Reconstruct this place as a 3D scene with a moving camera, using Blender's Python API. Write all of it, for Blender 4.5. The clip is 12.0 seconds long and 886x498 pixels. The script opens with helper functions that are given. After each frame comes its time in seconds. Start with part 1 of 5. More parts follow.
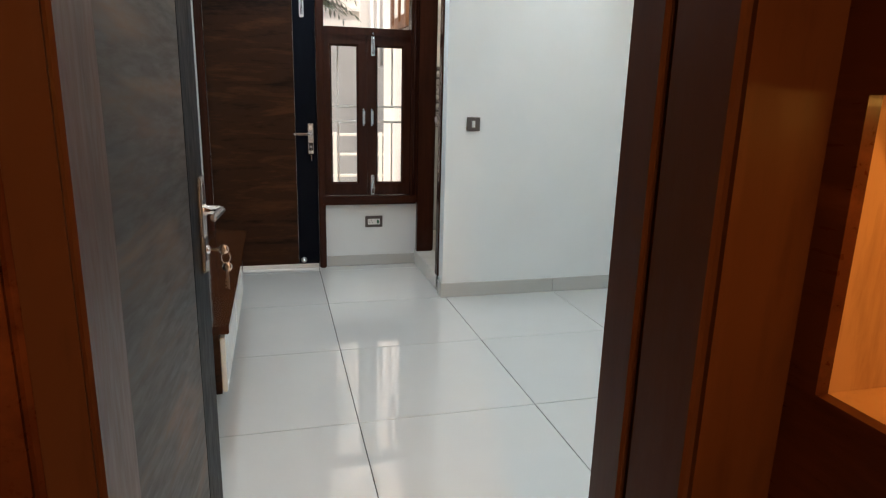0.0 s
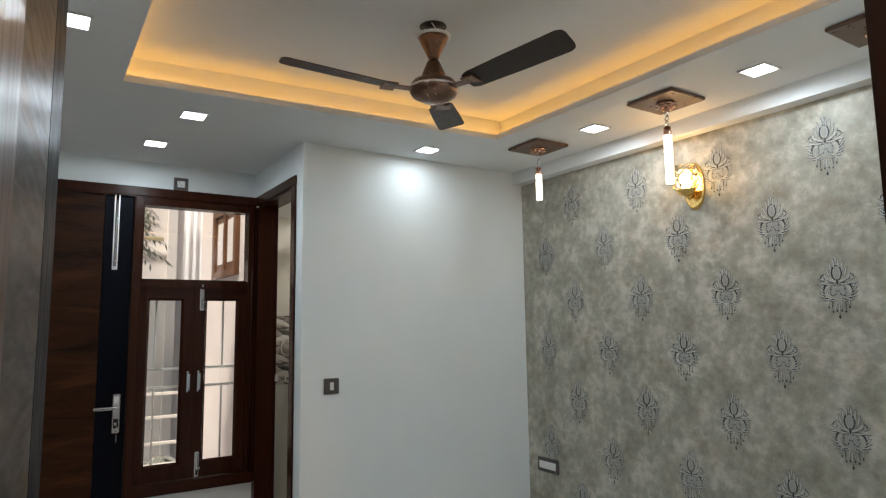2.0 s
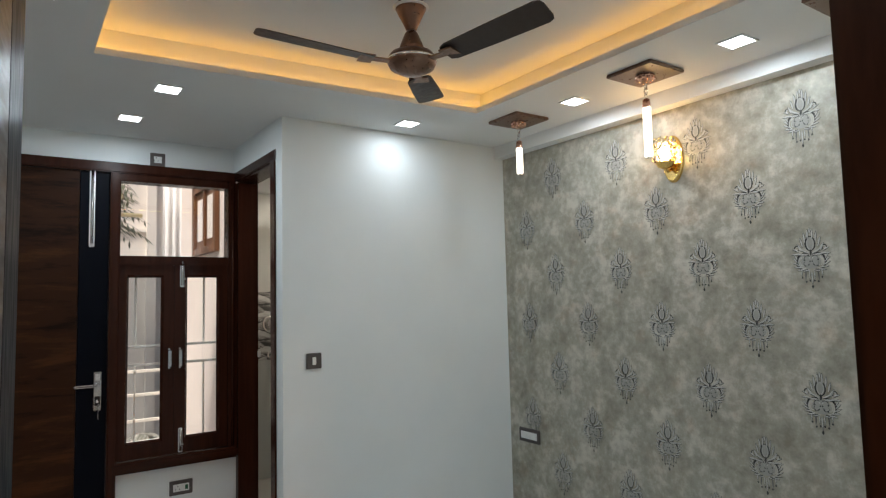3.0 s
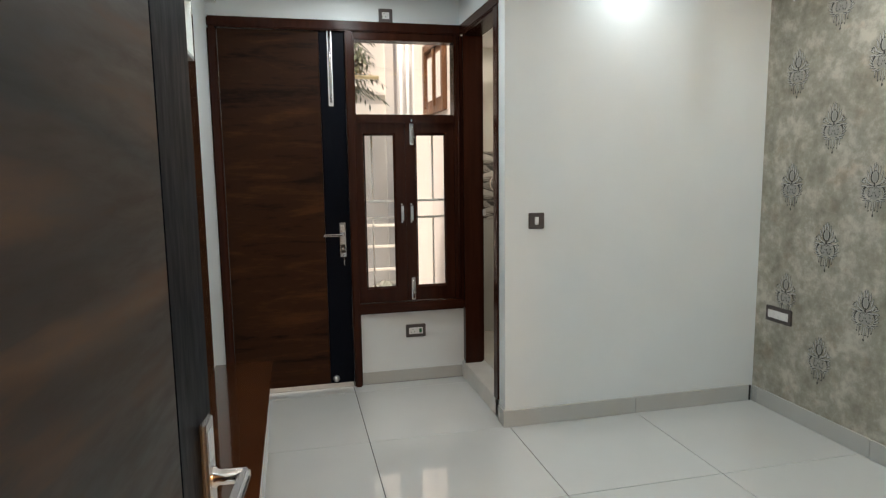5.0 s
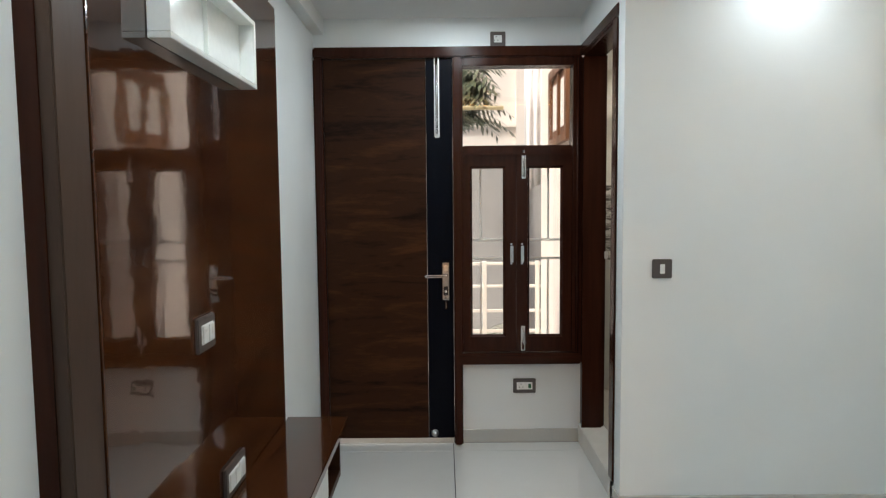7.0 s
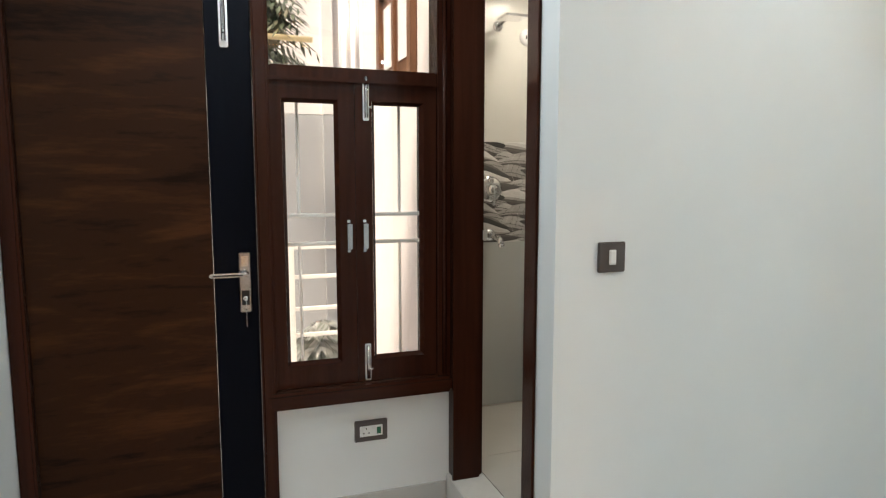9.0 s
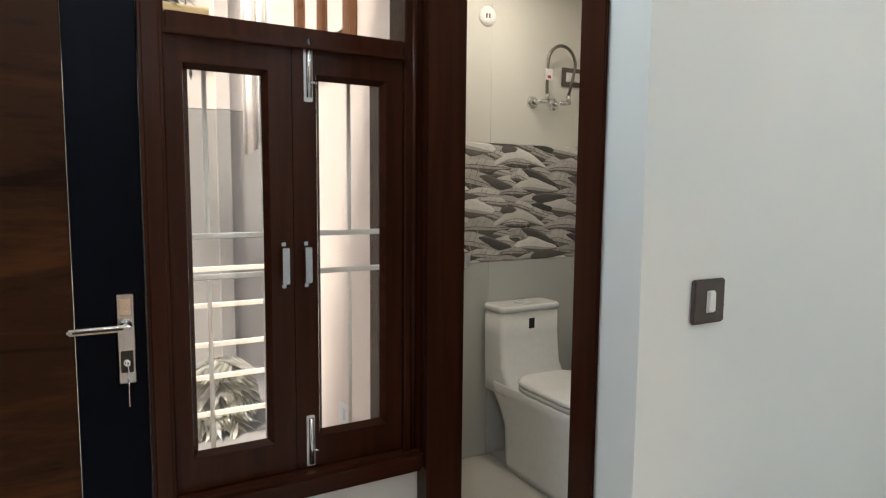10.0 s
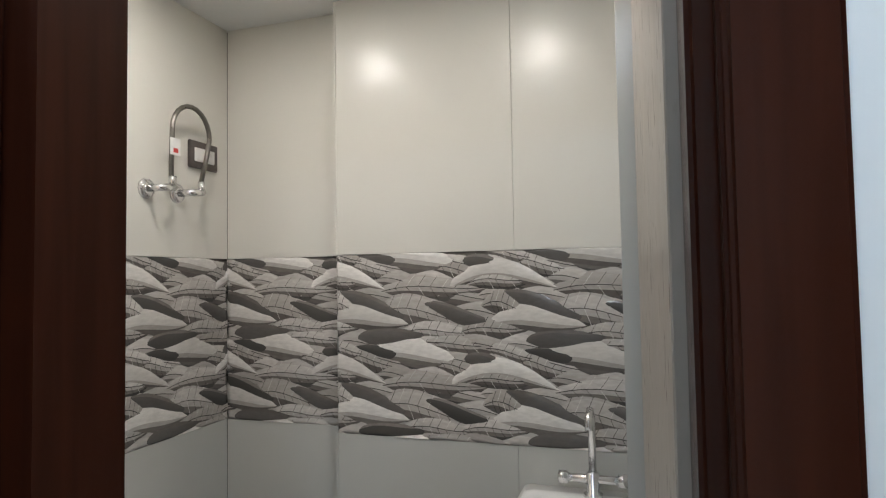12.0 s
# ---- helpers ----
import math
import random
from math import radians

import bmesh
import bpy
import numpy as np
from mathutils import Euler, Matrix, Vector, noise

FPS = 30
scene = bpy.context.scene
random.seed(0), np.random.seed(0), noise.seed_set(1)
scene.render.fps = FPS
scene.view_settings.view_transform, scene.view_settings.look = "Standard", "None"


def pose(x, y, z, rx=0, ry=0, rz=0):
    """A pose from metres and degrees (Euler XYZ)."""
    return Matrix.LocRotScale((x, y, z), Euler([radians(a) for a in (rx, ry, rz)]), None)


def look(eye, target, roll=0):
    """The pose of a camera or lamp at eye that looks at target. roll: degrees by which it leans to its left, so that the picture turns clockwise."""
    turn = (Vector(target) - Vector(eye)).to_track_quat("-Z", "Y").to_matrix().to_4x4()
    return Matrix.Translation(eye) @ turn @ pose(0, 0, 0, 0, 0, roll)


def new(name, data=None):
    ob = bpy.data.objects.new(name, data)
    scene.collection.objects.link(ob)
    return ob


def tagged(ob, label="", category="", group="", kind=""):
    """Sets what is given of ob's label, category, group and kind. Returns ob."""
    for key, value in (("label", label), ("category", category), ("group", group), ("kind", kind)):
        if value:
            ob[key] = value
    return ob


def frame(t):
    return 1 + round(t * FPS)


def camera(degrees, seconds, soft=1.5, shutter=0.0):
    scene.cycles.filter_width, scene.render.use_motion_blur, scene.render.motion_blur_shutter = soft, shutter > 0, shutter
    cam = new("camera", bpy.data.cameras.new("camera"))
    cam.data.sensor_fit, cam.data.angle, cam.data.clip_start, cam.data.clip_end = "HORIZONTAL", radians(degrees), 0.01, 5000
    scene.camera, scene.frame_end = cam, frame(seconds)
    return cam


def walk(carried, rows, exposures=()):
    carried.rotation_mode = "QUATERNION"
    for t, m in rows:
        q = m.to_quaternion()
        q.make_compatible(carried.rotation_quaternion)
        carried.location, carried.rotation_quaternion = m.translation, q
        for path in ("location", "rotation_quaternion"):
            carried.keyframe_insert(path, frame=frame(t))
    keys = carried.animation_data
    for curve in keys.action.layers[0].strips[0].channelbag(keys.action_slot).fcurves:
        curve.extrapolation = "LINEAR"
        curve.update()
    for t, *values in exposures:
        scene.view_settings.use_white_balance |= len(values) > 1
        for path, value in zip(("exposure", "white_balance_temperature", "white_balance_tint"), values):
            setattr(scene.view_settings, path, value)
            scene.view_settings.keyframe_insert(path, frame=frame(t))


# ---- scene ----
cam = camera(70.5, 12.0, soft=1.25)
PATH = [
    (0, (-0.087, 0.212, 1.332), (0.417, 2.088, 0.857), 1.5),
    (0.5, (-0.152, 0.453, 1.341), (0.520, 2.295, 0.948), 2.7),
    (1, (-0.247, 0.698, 1.389), (0.719, 2.423, 1.089), -1.4),
    (1.3, (-0.232, 0.754, 1.422), (0.733, 2.501, 1.292), -0.0),
    (1.5, (-0.24, 0.764, 1.453), (0.678, 2.54, 1.499), 0.3),
    (2, (-0.277, 0.79, 1.499), (0.809, 2.453, 1.735), -0.8),
    (2.5, (-0.268, 0.774, 1.496), (0.89, 2.366, 1.852), -1.3),
    (3, (-0.264, 0.778, 1.492), (0.867, 2.42, 1.649), -1.4),
    (3.5, (-0.233, 0.781, 1.489), (0.802, 2.487, 1.359), -0.8),
    (3.7, (-0.27, 0.802, 1.493), (0.713, 2.527, 1.249), -1.5),
    (5.3, (-0.082, 1.001, 1.443), (0.239, 2.962, 1.220), -0.7),
    (5.5, (-0.042, 1.060, 1.459), (0.180, 3.041, 1.301), -1.3),
    (6, (0.052, 1.178, 1.499), (-0.052, 3.174, 1.575), -1.6),
    (6.5, (0.141, 1.231, 1.502), (0.024, 3.228, 1.499), -0.6),
    (7, (0.162, 1.305, 1.464), (0.157, 3.300, 1.318), -0.5),
    (7.2, (0.175, 1.358, 1.451), (0.216, 3.345, 1.234), -0.2),
    (8.8, (0.125, 2.431, 1.392), (0.578, 4.365, 1.155), 0.0),
    (9, (0.109, 2.607, 1.382), (0.759, 4.485, 1.159), 0.0),
    (9.5, (0.165, 2.977, 1.381), (0.829, 4.848, 1.120), -1.1),
    (9.8, (0.132, 3.189, 1.376), (0.944, 5.001, 1.139), 0.0),
    (10, (0.104, 3.332, 1.374), (1.079, 5.068, 1.18), 0.5),
    (10.5, (0.086, 3.67, 1.396), (1.477, 5.092, 1.186), -0.5),
    (10.7, (0.133, 3.801, 1.379), (1.611, 5.134, 1.188), -0.0),
    (11, (0.218, 3.986, 1.404), (1.752, 5.263, 1.283), -0.8),
    (11.5, (0.333, 4.211, 1.435), (2.141, 5.067, 1.441), 0.2),
    (12, (0.488, 4.364, 1.506), (2.386, 4.99, 1.595), -0.9),
]

EXPOSURE = [(0.0, 0.2, 6250, 10), (0.5, 0.65, 6500, 10), (1.0, 0.53, 6600, 10), (1.5, -0.24, 6500, 10), (2.0, -0.42, 6300, 10), (2.5, -0.37, 6250, 10), (3.0, -0.38, 6250, 10), (3.5, -0.33, 6450, 10), (5.5, 0.08, 6650, 10), (6.0, 0.13, 6400, 10), (6.5, 0.08, 6350, 10), (7.0, 0.08, 6400, 10), (9.0, 0.3, 6500, 10), (9.5, 0.15, 6500, 10), (10.0, 0.15, 6500, 10), (10.5, 0.3, 6400, 10), (11.0, 0.54, 5850, 11), (11.5, 0.34, 5850, 12), (12.0, 0.36, 5900, 12)]
walk(cam, [(t, look(eye, target, roll)) for t, eye, target, roll in PATH], exposures=EXPOSURE)

# ---- light ----
SKY = 0.15
DOWN = 4.6
BATH = 3.2
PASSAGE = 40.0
world = bpy.data.worlds.new("sky")
scene.world = world
world.use_nodes = True
wn = world.node_tree
sky = wn.nodes.new("ShaderNodeTexSky")
sky.sky_type, sky.sun_disc = "NISHITA", False
sky.air_density, sky.dust_density, sky.ozone_density = 0.6, 6.0, 0.3
sky.sun_elevation, sky.sun_rotation = radians(52), radians(225)
wn.links.new(sky.outputs[0], wn.nodes["Background"].inputs[0])
wn.nodes["Background"].inputs[1].default_value = SKY
sun = new("sun", bpy.data.lights.new("sun", "SUN"))
sun.data.energy, sun.data.angle, sun.data.color = 4.2, radians(8), (1.0, 0.93, 0.84)
sun.matrix_world = look((0, 12, 12), (0.45, 12.30, 12 - 0.80))


def area_lamp(name, m, sx, sy, watts, colour, spread=180):
    data = bpy.data.lights.new(name, "AREA")
    data.shape, data.size, data.size_y = "RECTANGLE", sx, sy
    data.energy, data.color, data.spread = watts, colour, radians(spread)
    ob = new(name, data)
    ob.matrix_world = m
    return ob


COOL = (0.86, 0.95, 1.0)
WARM = (1.0, 0.52, 0.14)
CEIL = 2.54
# Second to fourth are unseen, added by symmetry to brighten the near half.
DOWNLIGHTS = [(-0.22, 3.156), (-0.22, 2.18), (0.338, 1.33), (1.662, 1.33), (0.338, 3.972), (0.256, 4.58), (1.662, 3.913), (2.223, 3.10), (2.225, 2.175)]
for px, py in DOWNLIGHTS:
    area_lamp("downlight_lamp", pose(px, py, CEIL - 0.014), 0.10, 0.10, DOWN * (0.44 if px == 1.662 and py > 3 else 1), COOL)
for px, py in [(1.66, 5.38), (1.62, 4.72)]:
    area_lamp("bath_lamp", pose(px, py, 2.36), 0.11, 0.11, BATH, (1.0, 0.90, 0.77))
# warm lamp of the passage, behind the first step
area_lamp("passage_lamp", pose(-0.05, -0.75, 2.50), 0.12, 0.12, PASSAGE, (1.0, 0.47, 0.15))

# ---- materials ----


class Mat:
    """A small node builder round one Principled shader."""

    def __init__(self, name, colour=(0.8, 0.8, 0.8), rough=0.5, metal=0.0, **more):
        self.m = bpy.data.materials.new(name)
        self.m.use_nodes = True
        self.t = self.m.node_tree
        self.b = self.t.nodes["Principled BSDF"]
        self.set("Base Color", (*colour, 1))
        self.set("Roughness", rough)
        self.set("Metallic", metal)
        for k, v in more.items():
            self.set(k.replace("_", " "), v)

    def set(self, key, value):
        s = self.b.inputs[key]
        if hasattr(value, "is_output"):
            self.t.links.new(value, s)
        else:
            s.default_value = value

    def node(self, kind, links=()):
        n = self.t.nodes.new("ShaderNode" + kind)
        for key, v in dict(links).items():
            if hasattr(v, "is_output"):
                self.t.links.new(v, n.inputs[key])
            else:
                n.inputs[key].default_value = v
        return n

    def coords(self, scale=(1, 1, 1), turn=(0, 0, 0), obj=True):
        src = self.node("TexCoord").outputs["Object"] if obj else self.node("NewGeometry").outputs["Position"]
        return self.node("Mapping", {"Vector": src, "Scale": scale, "Rotation": turn}).outputs[0]

    def noise(self, vec, scale, detail=3.0, rough=0.55, distort=0.0):
        return self.node("TexNoise", {"Vector": vec, "Scale": scale, "Detail": detail, "Roughness": rough, "Distortion": distort}).outputs[0]

    def ramp(self, fac, *stops):
        n = self.node("ValToRGB", {"Fac": fac})
        e = n.color_ramp.elements
        while len(e) < len(stops):
            e.new(0.5)
        for el, (p, c) in zip(e, stops):
            el.position, el.color = p, (*c, 1)
        return n.outputs[0]

    def mix(self, fac, a, b, mode="MIX"):
        n = self.node("Mix")
        n.data_type, n.blend_type = "RGBA", mode
        for key, v in ((0, fac), (6, a), (7, b)):
            if hasattr(v, "is_output"):
                self.t.links.new(v, n.inputs[key])
            else:
                n.inputs[key].default_value = v if key == 0 else (*v, 1)
        return n.outputs[2]

    def range(self, fac, lo, hi, a=0.3, b=0.7):
        return self.node("MapRange", {0: fac, 1: a, 2: b, 3: lo, 4: hi}).outputs[0]

    def bump(self, height, strength=0.1, dist=0.01):
        n = self.node("Bump", {"Height": height, "Strength": strength, "Distance": dist})
        self.set("Normal", n.outputs[0])


def paint(name, base, rough=0.6, stain=0.04, bump=0.05):
    k = Mat(name, base, rough)
    p = k.coords(obj=False)
    big = k.noise(p, 1.3, 4, 0.6)
    fine = k.noise(p, 180, 2)
    dark = tuple(c * (1 - stain) for c in base)
    lite = tuple(min(1, c * (1 + stain)) for c in base)
    k.set("Base Color", k.ramp(big, (0.3, dark), (0.7, lite)))
    k.set("Roughness", k.range(k.noise(p, 6, 3), rough - 0.06, rough + 0.08))
    k.bump(fine, bump, 0.002)
    return k.m


def laminate(name, dark, mid, lite, rough, axis="x", coat=0.0, scale=1.0, spec=0.2, swirl=0.8):
    """Wood-grain laminate; the grain runs along the given axis."""
    k = Mat(name, mid, rough)
    st = {"x": (0.7, 4.5, 4.5), "y": (4.5, 0.7, 4.5), "z": (4.5, 4.5, 0.7)}[axis]
    p = k.coords(tuple(v * scale for v in st), obj=False)
    a = k.noise(p, 1.7, 2.5, 0.5, swirl)
    p2 = k.coords(tuple(v * scale * 6 for v in st), obj=False)
    b = k.noise(p2, 3.0, 4, 0.6, 0.3)
    m = k.mix(0.26, a, b)
    col = k.ramp(m, (0.34, dark), (0.45, mid), (0.53, mid), (0.68, lite))
    k.set("Base Color", col)
    k.set("Roughness", k.range(b, rough * 0.85, rough * 1.25))
    k.bump(b, 0.04, 0.002)
    k.set("Specular IOR Level", 0.15 if coat else spec)
    k.set("Coat Weight", coat)
    k.set("Coat Roughness", 0.03)
    if coat > 0.5:  # the lacquered board is not quite flat
        w = k.noise(k.coords((1, 1, 1.6), obj=False), 7.0, 2, 0.5)
        k.set("Coat Normal", k.node("Bump", {"Height": w, "Strength": 0.12, "Distance": 0.006}).outputs[0])
    return k.m


def polish(name, axis):
    """Red-brown French polish over timber: smooth, with faint long streaks."""
    k = Mat(name, (0.04, 0.011, 0.006), 0.24)
    st = {"x": (0.8, 14.0, 14.0), "z": (14.0, 14.0, 0.8)}[axis]
    n = k.noise(k.coords(st, obj=False), 2.0, 3, 0.5, 0.6)
    k.set("Base Color", k.ramp(n, (0.35, (0.028, 0.0076, 0.0036)), (0.65, (0.040, 0.0112, 0.0053))))
    k.set("Roughness", k.range(k.noise(k.coords(obj=False), 2.5, 2), 0.22, 0.27))
    k.set("Specular IOR Level", 0.17)
    return k.m


def metal(name, colour, rough=0.12):
    k = Mat(name, colour, rough, 1.0)
    n = k.noise(k.coords(obj=False), 60, 3)
    k.set("Roughness", k.range(n, rough * 0.7, rough * 1.5))
    return k.m


def plastic(name, colour, rough=0.35):
    k = Mat(name, colour, rough)
    n = k.noise(k.coords(obj=False), 40, 3)
    k.set("Roughness", k.range(n, rough * 0.85, rough * 1.2))
    k.set("Base Color", k.ramp(n, (0.3, tuple(c * 0.95 for c in colour)), (0.7, colour)))
    return k.m


def glow(name, colour, power):
    k = Mat(name, (0.8, 0.8, 0.8), 0.4)
    k.set("Emission Color", (*colour, 1))
    k.set("Emission Strength", power)
    return k.m


def tile_mat(name, base, rough=0.06, vary=0.03, cloud=0.03, scale=2.5, coat=0.0):
    k = Mat(name, base, rough, Coat_Weight=coat, Coat_Roughness=0.02)
    p = k.coords(obj=False)
    rnd = k.node("ObjectInfo").outputs["Random"]
    n = k.noise(p, scale, 5, 0.6, 0.4)
    c = k.ramp(n, (0.3, tuple(v * (1 - cloud) for v in base)), (0.7, tuple(min(1, v * (1 + cloud)) for v in base)))
    v = k.range(rnd, 1 - vary, 1.0, 0, 1)
    grey = k.node("CombineColor", {0: v, 1: v, 2: v}).outputs[0]
    k.set("Base Color", k.mix(1.0, c, grey, "MULTIPLY"))
    k.set("Roughness", k.range(k.noise(p, 2.2, 2), rough * 0.96, rough * 1.05, 0.1, 0.9))
    k.bump(k.noise(p, 3.0, 2), 0.005, 0.01)
    return k.m


M_WALL = paint("white_wall_paint", (0.78, 0.82, 0.82), 0.55, 0.03)
M_CEIL = paint("ceiling_paint", (0.76, 0.77, 0.76), 0.7, 0.02)
M_FLOOR = tile_mat("polished_white_tile", (0.64, 0.665, 0.655), 0.035, 0.03, 0.02, 2.5, 0.7)
M_GROUT = paint("dark_grout", (0.025, 0.025, 0.025), 0.9, 0.2)
M_BGROUT = paint("pale_tile_grout", (0.36, 0.35, 0.32), 0.9, 0.1)
M_SKIRT = tile_mat("skirting_tile", (0.52, 0.525, 0.50), 0.16, 0.05, 0.03)
M_DOOR = laminate("door_laminate", (0.011, 0.0042, 0.0022), (0.032, 0.0120, 0.0053), (0.070, 0.0245, 0.0088), 0.38, "x", 0.0, 1.15, 0.10, 1.1)
M_LEAF = laminate("inner_door_laminate", (0.006, 0.0045, 0.004), (0.026, 0.015, 0.010), (0.105, 0.055, 0.026), 0.36, "y", 0.0, 0.8, 0.26, 1.8)
M_BLACK = laminate("black_laminate", (0.0022, 0.003, 0.0055), (0.003, 0.004, 0.0075), (0.0045, 0.006, 0.010), 0.40, "z", 0.0, 1.0, 0.06)
M_PANEL = laminate("gloss_panel_laminate", (0.020, 0.0063, 0.0024), (0.052, 0.0165, 0.0054), (0.095, 0.034, 0.011), 0.10, "y", 1.0)
M_EDGE = laminate("panel_edge_laminate", (0.045, 0.027, 0.019), (0.064, 0.040, 0.029), (0.085, 0.056, 0.042), 0.35, "z")
M_FRAME = polish("dark_frame_polish", "z")
M_RAIL = polish("dark_rail_polish", "x")
M_JAMB = laminate("brown_jamb_wood", (0.040, 0.015, 0.006), (0.064, 0.024, 0.010), (0.092, 0.036, 0.015), 0.34, "z", 0.0, 1.0, 0.25)
M_BDOOR = laminate("greige_door_laminate", (0.30, 0.27, 0.235), (0.34, 0.31, 0.27), (0.38, 0.345, 0.30), 0.3, "z")
M_WARD = laminate("wardrobe_laminate", (0.035, 0.009, 0.003), (0.06, 0.017, 0.006), (0.10, 0.030, 0.010), 0.30, "y", 0.1)
M_POST = laminate("post_laminate", (0.045, 0.015, 0.005), (0.060, 0.021, 0.007), (0.078, 0.028, 0.010), 0.42, "z", 0.0, 1.0, 0.15)
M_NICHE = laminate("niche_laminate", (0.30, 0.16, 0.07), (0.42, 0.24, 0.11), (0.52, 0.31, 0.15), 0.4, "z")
M_CHROME = metal("chrome", (0.82, 0.82, 0.83), 0.16)
M_STEEL = metal("brushed_steel", (0.74, 0.74, 0.74), 0.42)
M_HANDLE = Mat("satin_nickel", (0.56, 0.57, 0.58), 0.20, 0.8).m
M_BRAID = metal("dark_braided_hose", (0.20, 0.19, 0.17), 0.35)
M_GOLD = metal("gold_metal", (0.90, 0.60, 0.20), 0.18)
M_ROSE = metal("rose_gold_metal", (0.62, 0.36, 0.26), 0.22)
M_CPLATE = plastic("brown_ceiling_plate", (0.15, 0.085, 0.055), 0.3)
M_COPPER = metal("brown_fan_metal", (0.22, 0.13, 0.09), 0.32)
M_BLADE = plastic("dark_brown_blade", (0.048, 0.030, 0.022), 0.46)
M_WHITE = plastic("white_plastic", (0.80, 0.80, 0.78), 0.30)
M_GREY = plastic("grey_switch_frame", (0.09, 0.075, 0.07), 0.32)
M_DARK = plastic("black_plastic", (0.012, 0.012, 0.012), 0.4)
M_RED = plastic("red_mark", (0.5, 0.05, 0.04), 0.4)
M_GREEN = plastic("green_switch", (0.02, 0.12, 0.06), 0.4)
M_LACQ = plastic("white_lacquer", (0.80, 0.83, 0.80), 0.12)
M_CERAMIC = plastic("white_ceramic", (0.84, 0.84, 0.82), 0.06)
M_LED = glow("led_panel", (0.95, 0.98, 1.0), 14.0)
M_COVE = glow("warm_led_strip", (1.0, 0.48, 0.09), 5.2)
M_TUBE = glow("lit_pendant_glass", (1.0, 0.86, 0.66), 3.4)
M_BULB = glow("sconce_bulb", (1.0, 0.66, 0.26), 60.0)
M_NLED = glow("niche_led", (1.0, 0.46, 0.08), 18.0)
M_TU = tile_mat("cream_bath_tile", (0.66, 0.645, 0.59), 0.29, 0.015, 0.006)
M_TL = tile_mat("grey_bath_tile", (0.50, 0.505, 0.475), 0.22, 0.015, 0.008)
M_TF = tile_mat("bath_floor_tile", (0.52, 0.50, 0.45), 0.25, 0.03, 0.05)
M_MARBLE = tile_mat("threshold_marble", (0.62, 0.61, 0.57), 0.15, 0.02, 0.06, 6)
M_STUCCO = paint("cream_outside_wall", (0.84, 0.74, 0.65), 0.8, 0.06, 0.2)
M_OUTGREY = paint("grey_outside_wall", (0.41, 0.395, 0.365), 0.85, 0.08, 0.2)
M_OUTWHITE = paint("white_outside_wall", (0.80, 0.74, 0.66), 0.85, 0.06, 0.2)
M_RAILING = paint("cream_metal_paint", (0.78, 0.73, 0.64), 0.4, 0.05)
M_OUTWOOD = laminate("outside_window_wood", (0.10, 0.045, 0.022), (0.17, 0.08, 0.04), (0.24, 0.12, 0.06), 0.4, "z")
M_CLOTH = paint("pale_cloth", (0.82, 0.80, 0.77), 0.9, 0.08, 0.3)
M_YELLOW = paint("yellow_pipe_paint", (0.66, 0.58, 0.34), 0.5, 0.06)
M_SOIL = paint("dark_ground", (0.25, 0.24, 0.23), 0.9, 0.15, 0.3)

k = Mat("clear_glass", (1, 1, 1), 0.0, Transmission_Weight=1.0, IOR=1.45)
M_GLASS = k.m
k = Mat("frosted_grey_glass", (0.92, 0.92, 0.92), 0.12, Transmission_Weight=1.0, IOR=1.3)
M_CRYSTAL = k.m

k = Mat("leaf_green", (0.06, 0.09, 0.035), 0.5)
rn = k.node("NewGeometry").outputs["Random Per Island"]
k.set("Base Color", k.ramp(rn, (0.1, (0.09, 0.11, 0.06)), (0.6, (0.14, 0.155, 0.09)), (0.95, (0.22, 0.21, 0.13))))
k.set("Subsurface Weight", 0.1)
M_LEAFGREEN = k.m

# Leaves vary at random from dull green to pale grey.
k = Mat("pale_leaf", (0.45, 0.44, 0.38), 0.6)
rn = k.node("NewGeometry").outputs["Random Per Island"]
k.set("Base Color", k.ramp(rn, (0.1, (0.22, 0.23, 0.17)), (0.5, (0.50, 0.49, 0.42)), (0.95, (0.68, 0.66, 0.60))))
M_LEAFPALE = k.m

# mottled silver-grey wallpaper
k = Mat("mottled_wallpaper", (0.4, 0.4, 0.37), 0.45)
p = k.coords(obj=False)
n1 = k.noise(p, 6.5, 4, 0.6, 0.2)
n2 = k.noise(p, 22.0, 4, 0.65, 0.1)
n3 = k.noise(k.coords((1, 1, 1), (0.4, 0.2, 0.7), obj=False), 7.0, 4, 0.6)
c = k.ramp(k.mix(0.45, n1, n2), (0.36, (0.27, 0.255, 0.20)), (0.50, (0.395, 0.378, 0.315)), (0.62, (0.58, 0.56, 0.485)))
pinkish = k.ramp(n3, (0.55, (1, 1, 1)), (0.70, (1.0, 0.92, 0.87)))
k.set("Base Color", k.mix(1.0, c, pinkish, "MULTIPLY"))
k.set("Roughness", k.range(n2, 0.38, 0.58))
k.set("Metallic", 0.15)
k.bump(k.noise(p, 70, 4), 0.12, 0.003)
M_PAPER = k.m
M_ORN_D = plastic("dark_foil_print", (0.055, 0.057, 0.054), 0.55)
M_ORN_E = plastic("grey_leaf_outline_print", (0.15, 0.152, 0.142), 0.55)
M_ORN_M = plastic("grey_foil_print", (0.37, 0.365, 0.335), 0.5)
M_ORN_L = plastic("pale_foil_print", (0.50, 0.50, 0.47), 0.5)


def leaf_print(name, a, b):
    k = Mat(name, a, 0.22)
    rn = k.node("NewGeometry").outputs["Random Per Island"]
    n = k.noise(k.coords((1, 1, 3), obj=False), 40, 4)
    c = k.mix(k.range(rn, 0, 1, 0, 1), a, b)
    k.set("Base Color", k.mix(k.range(n, 0.0, 0.35), c, tuple(v * 0.55 for v in b)))
    return k.m


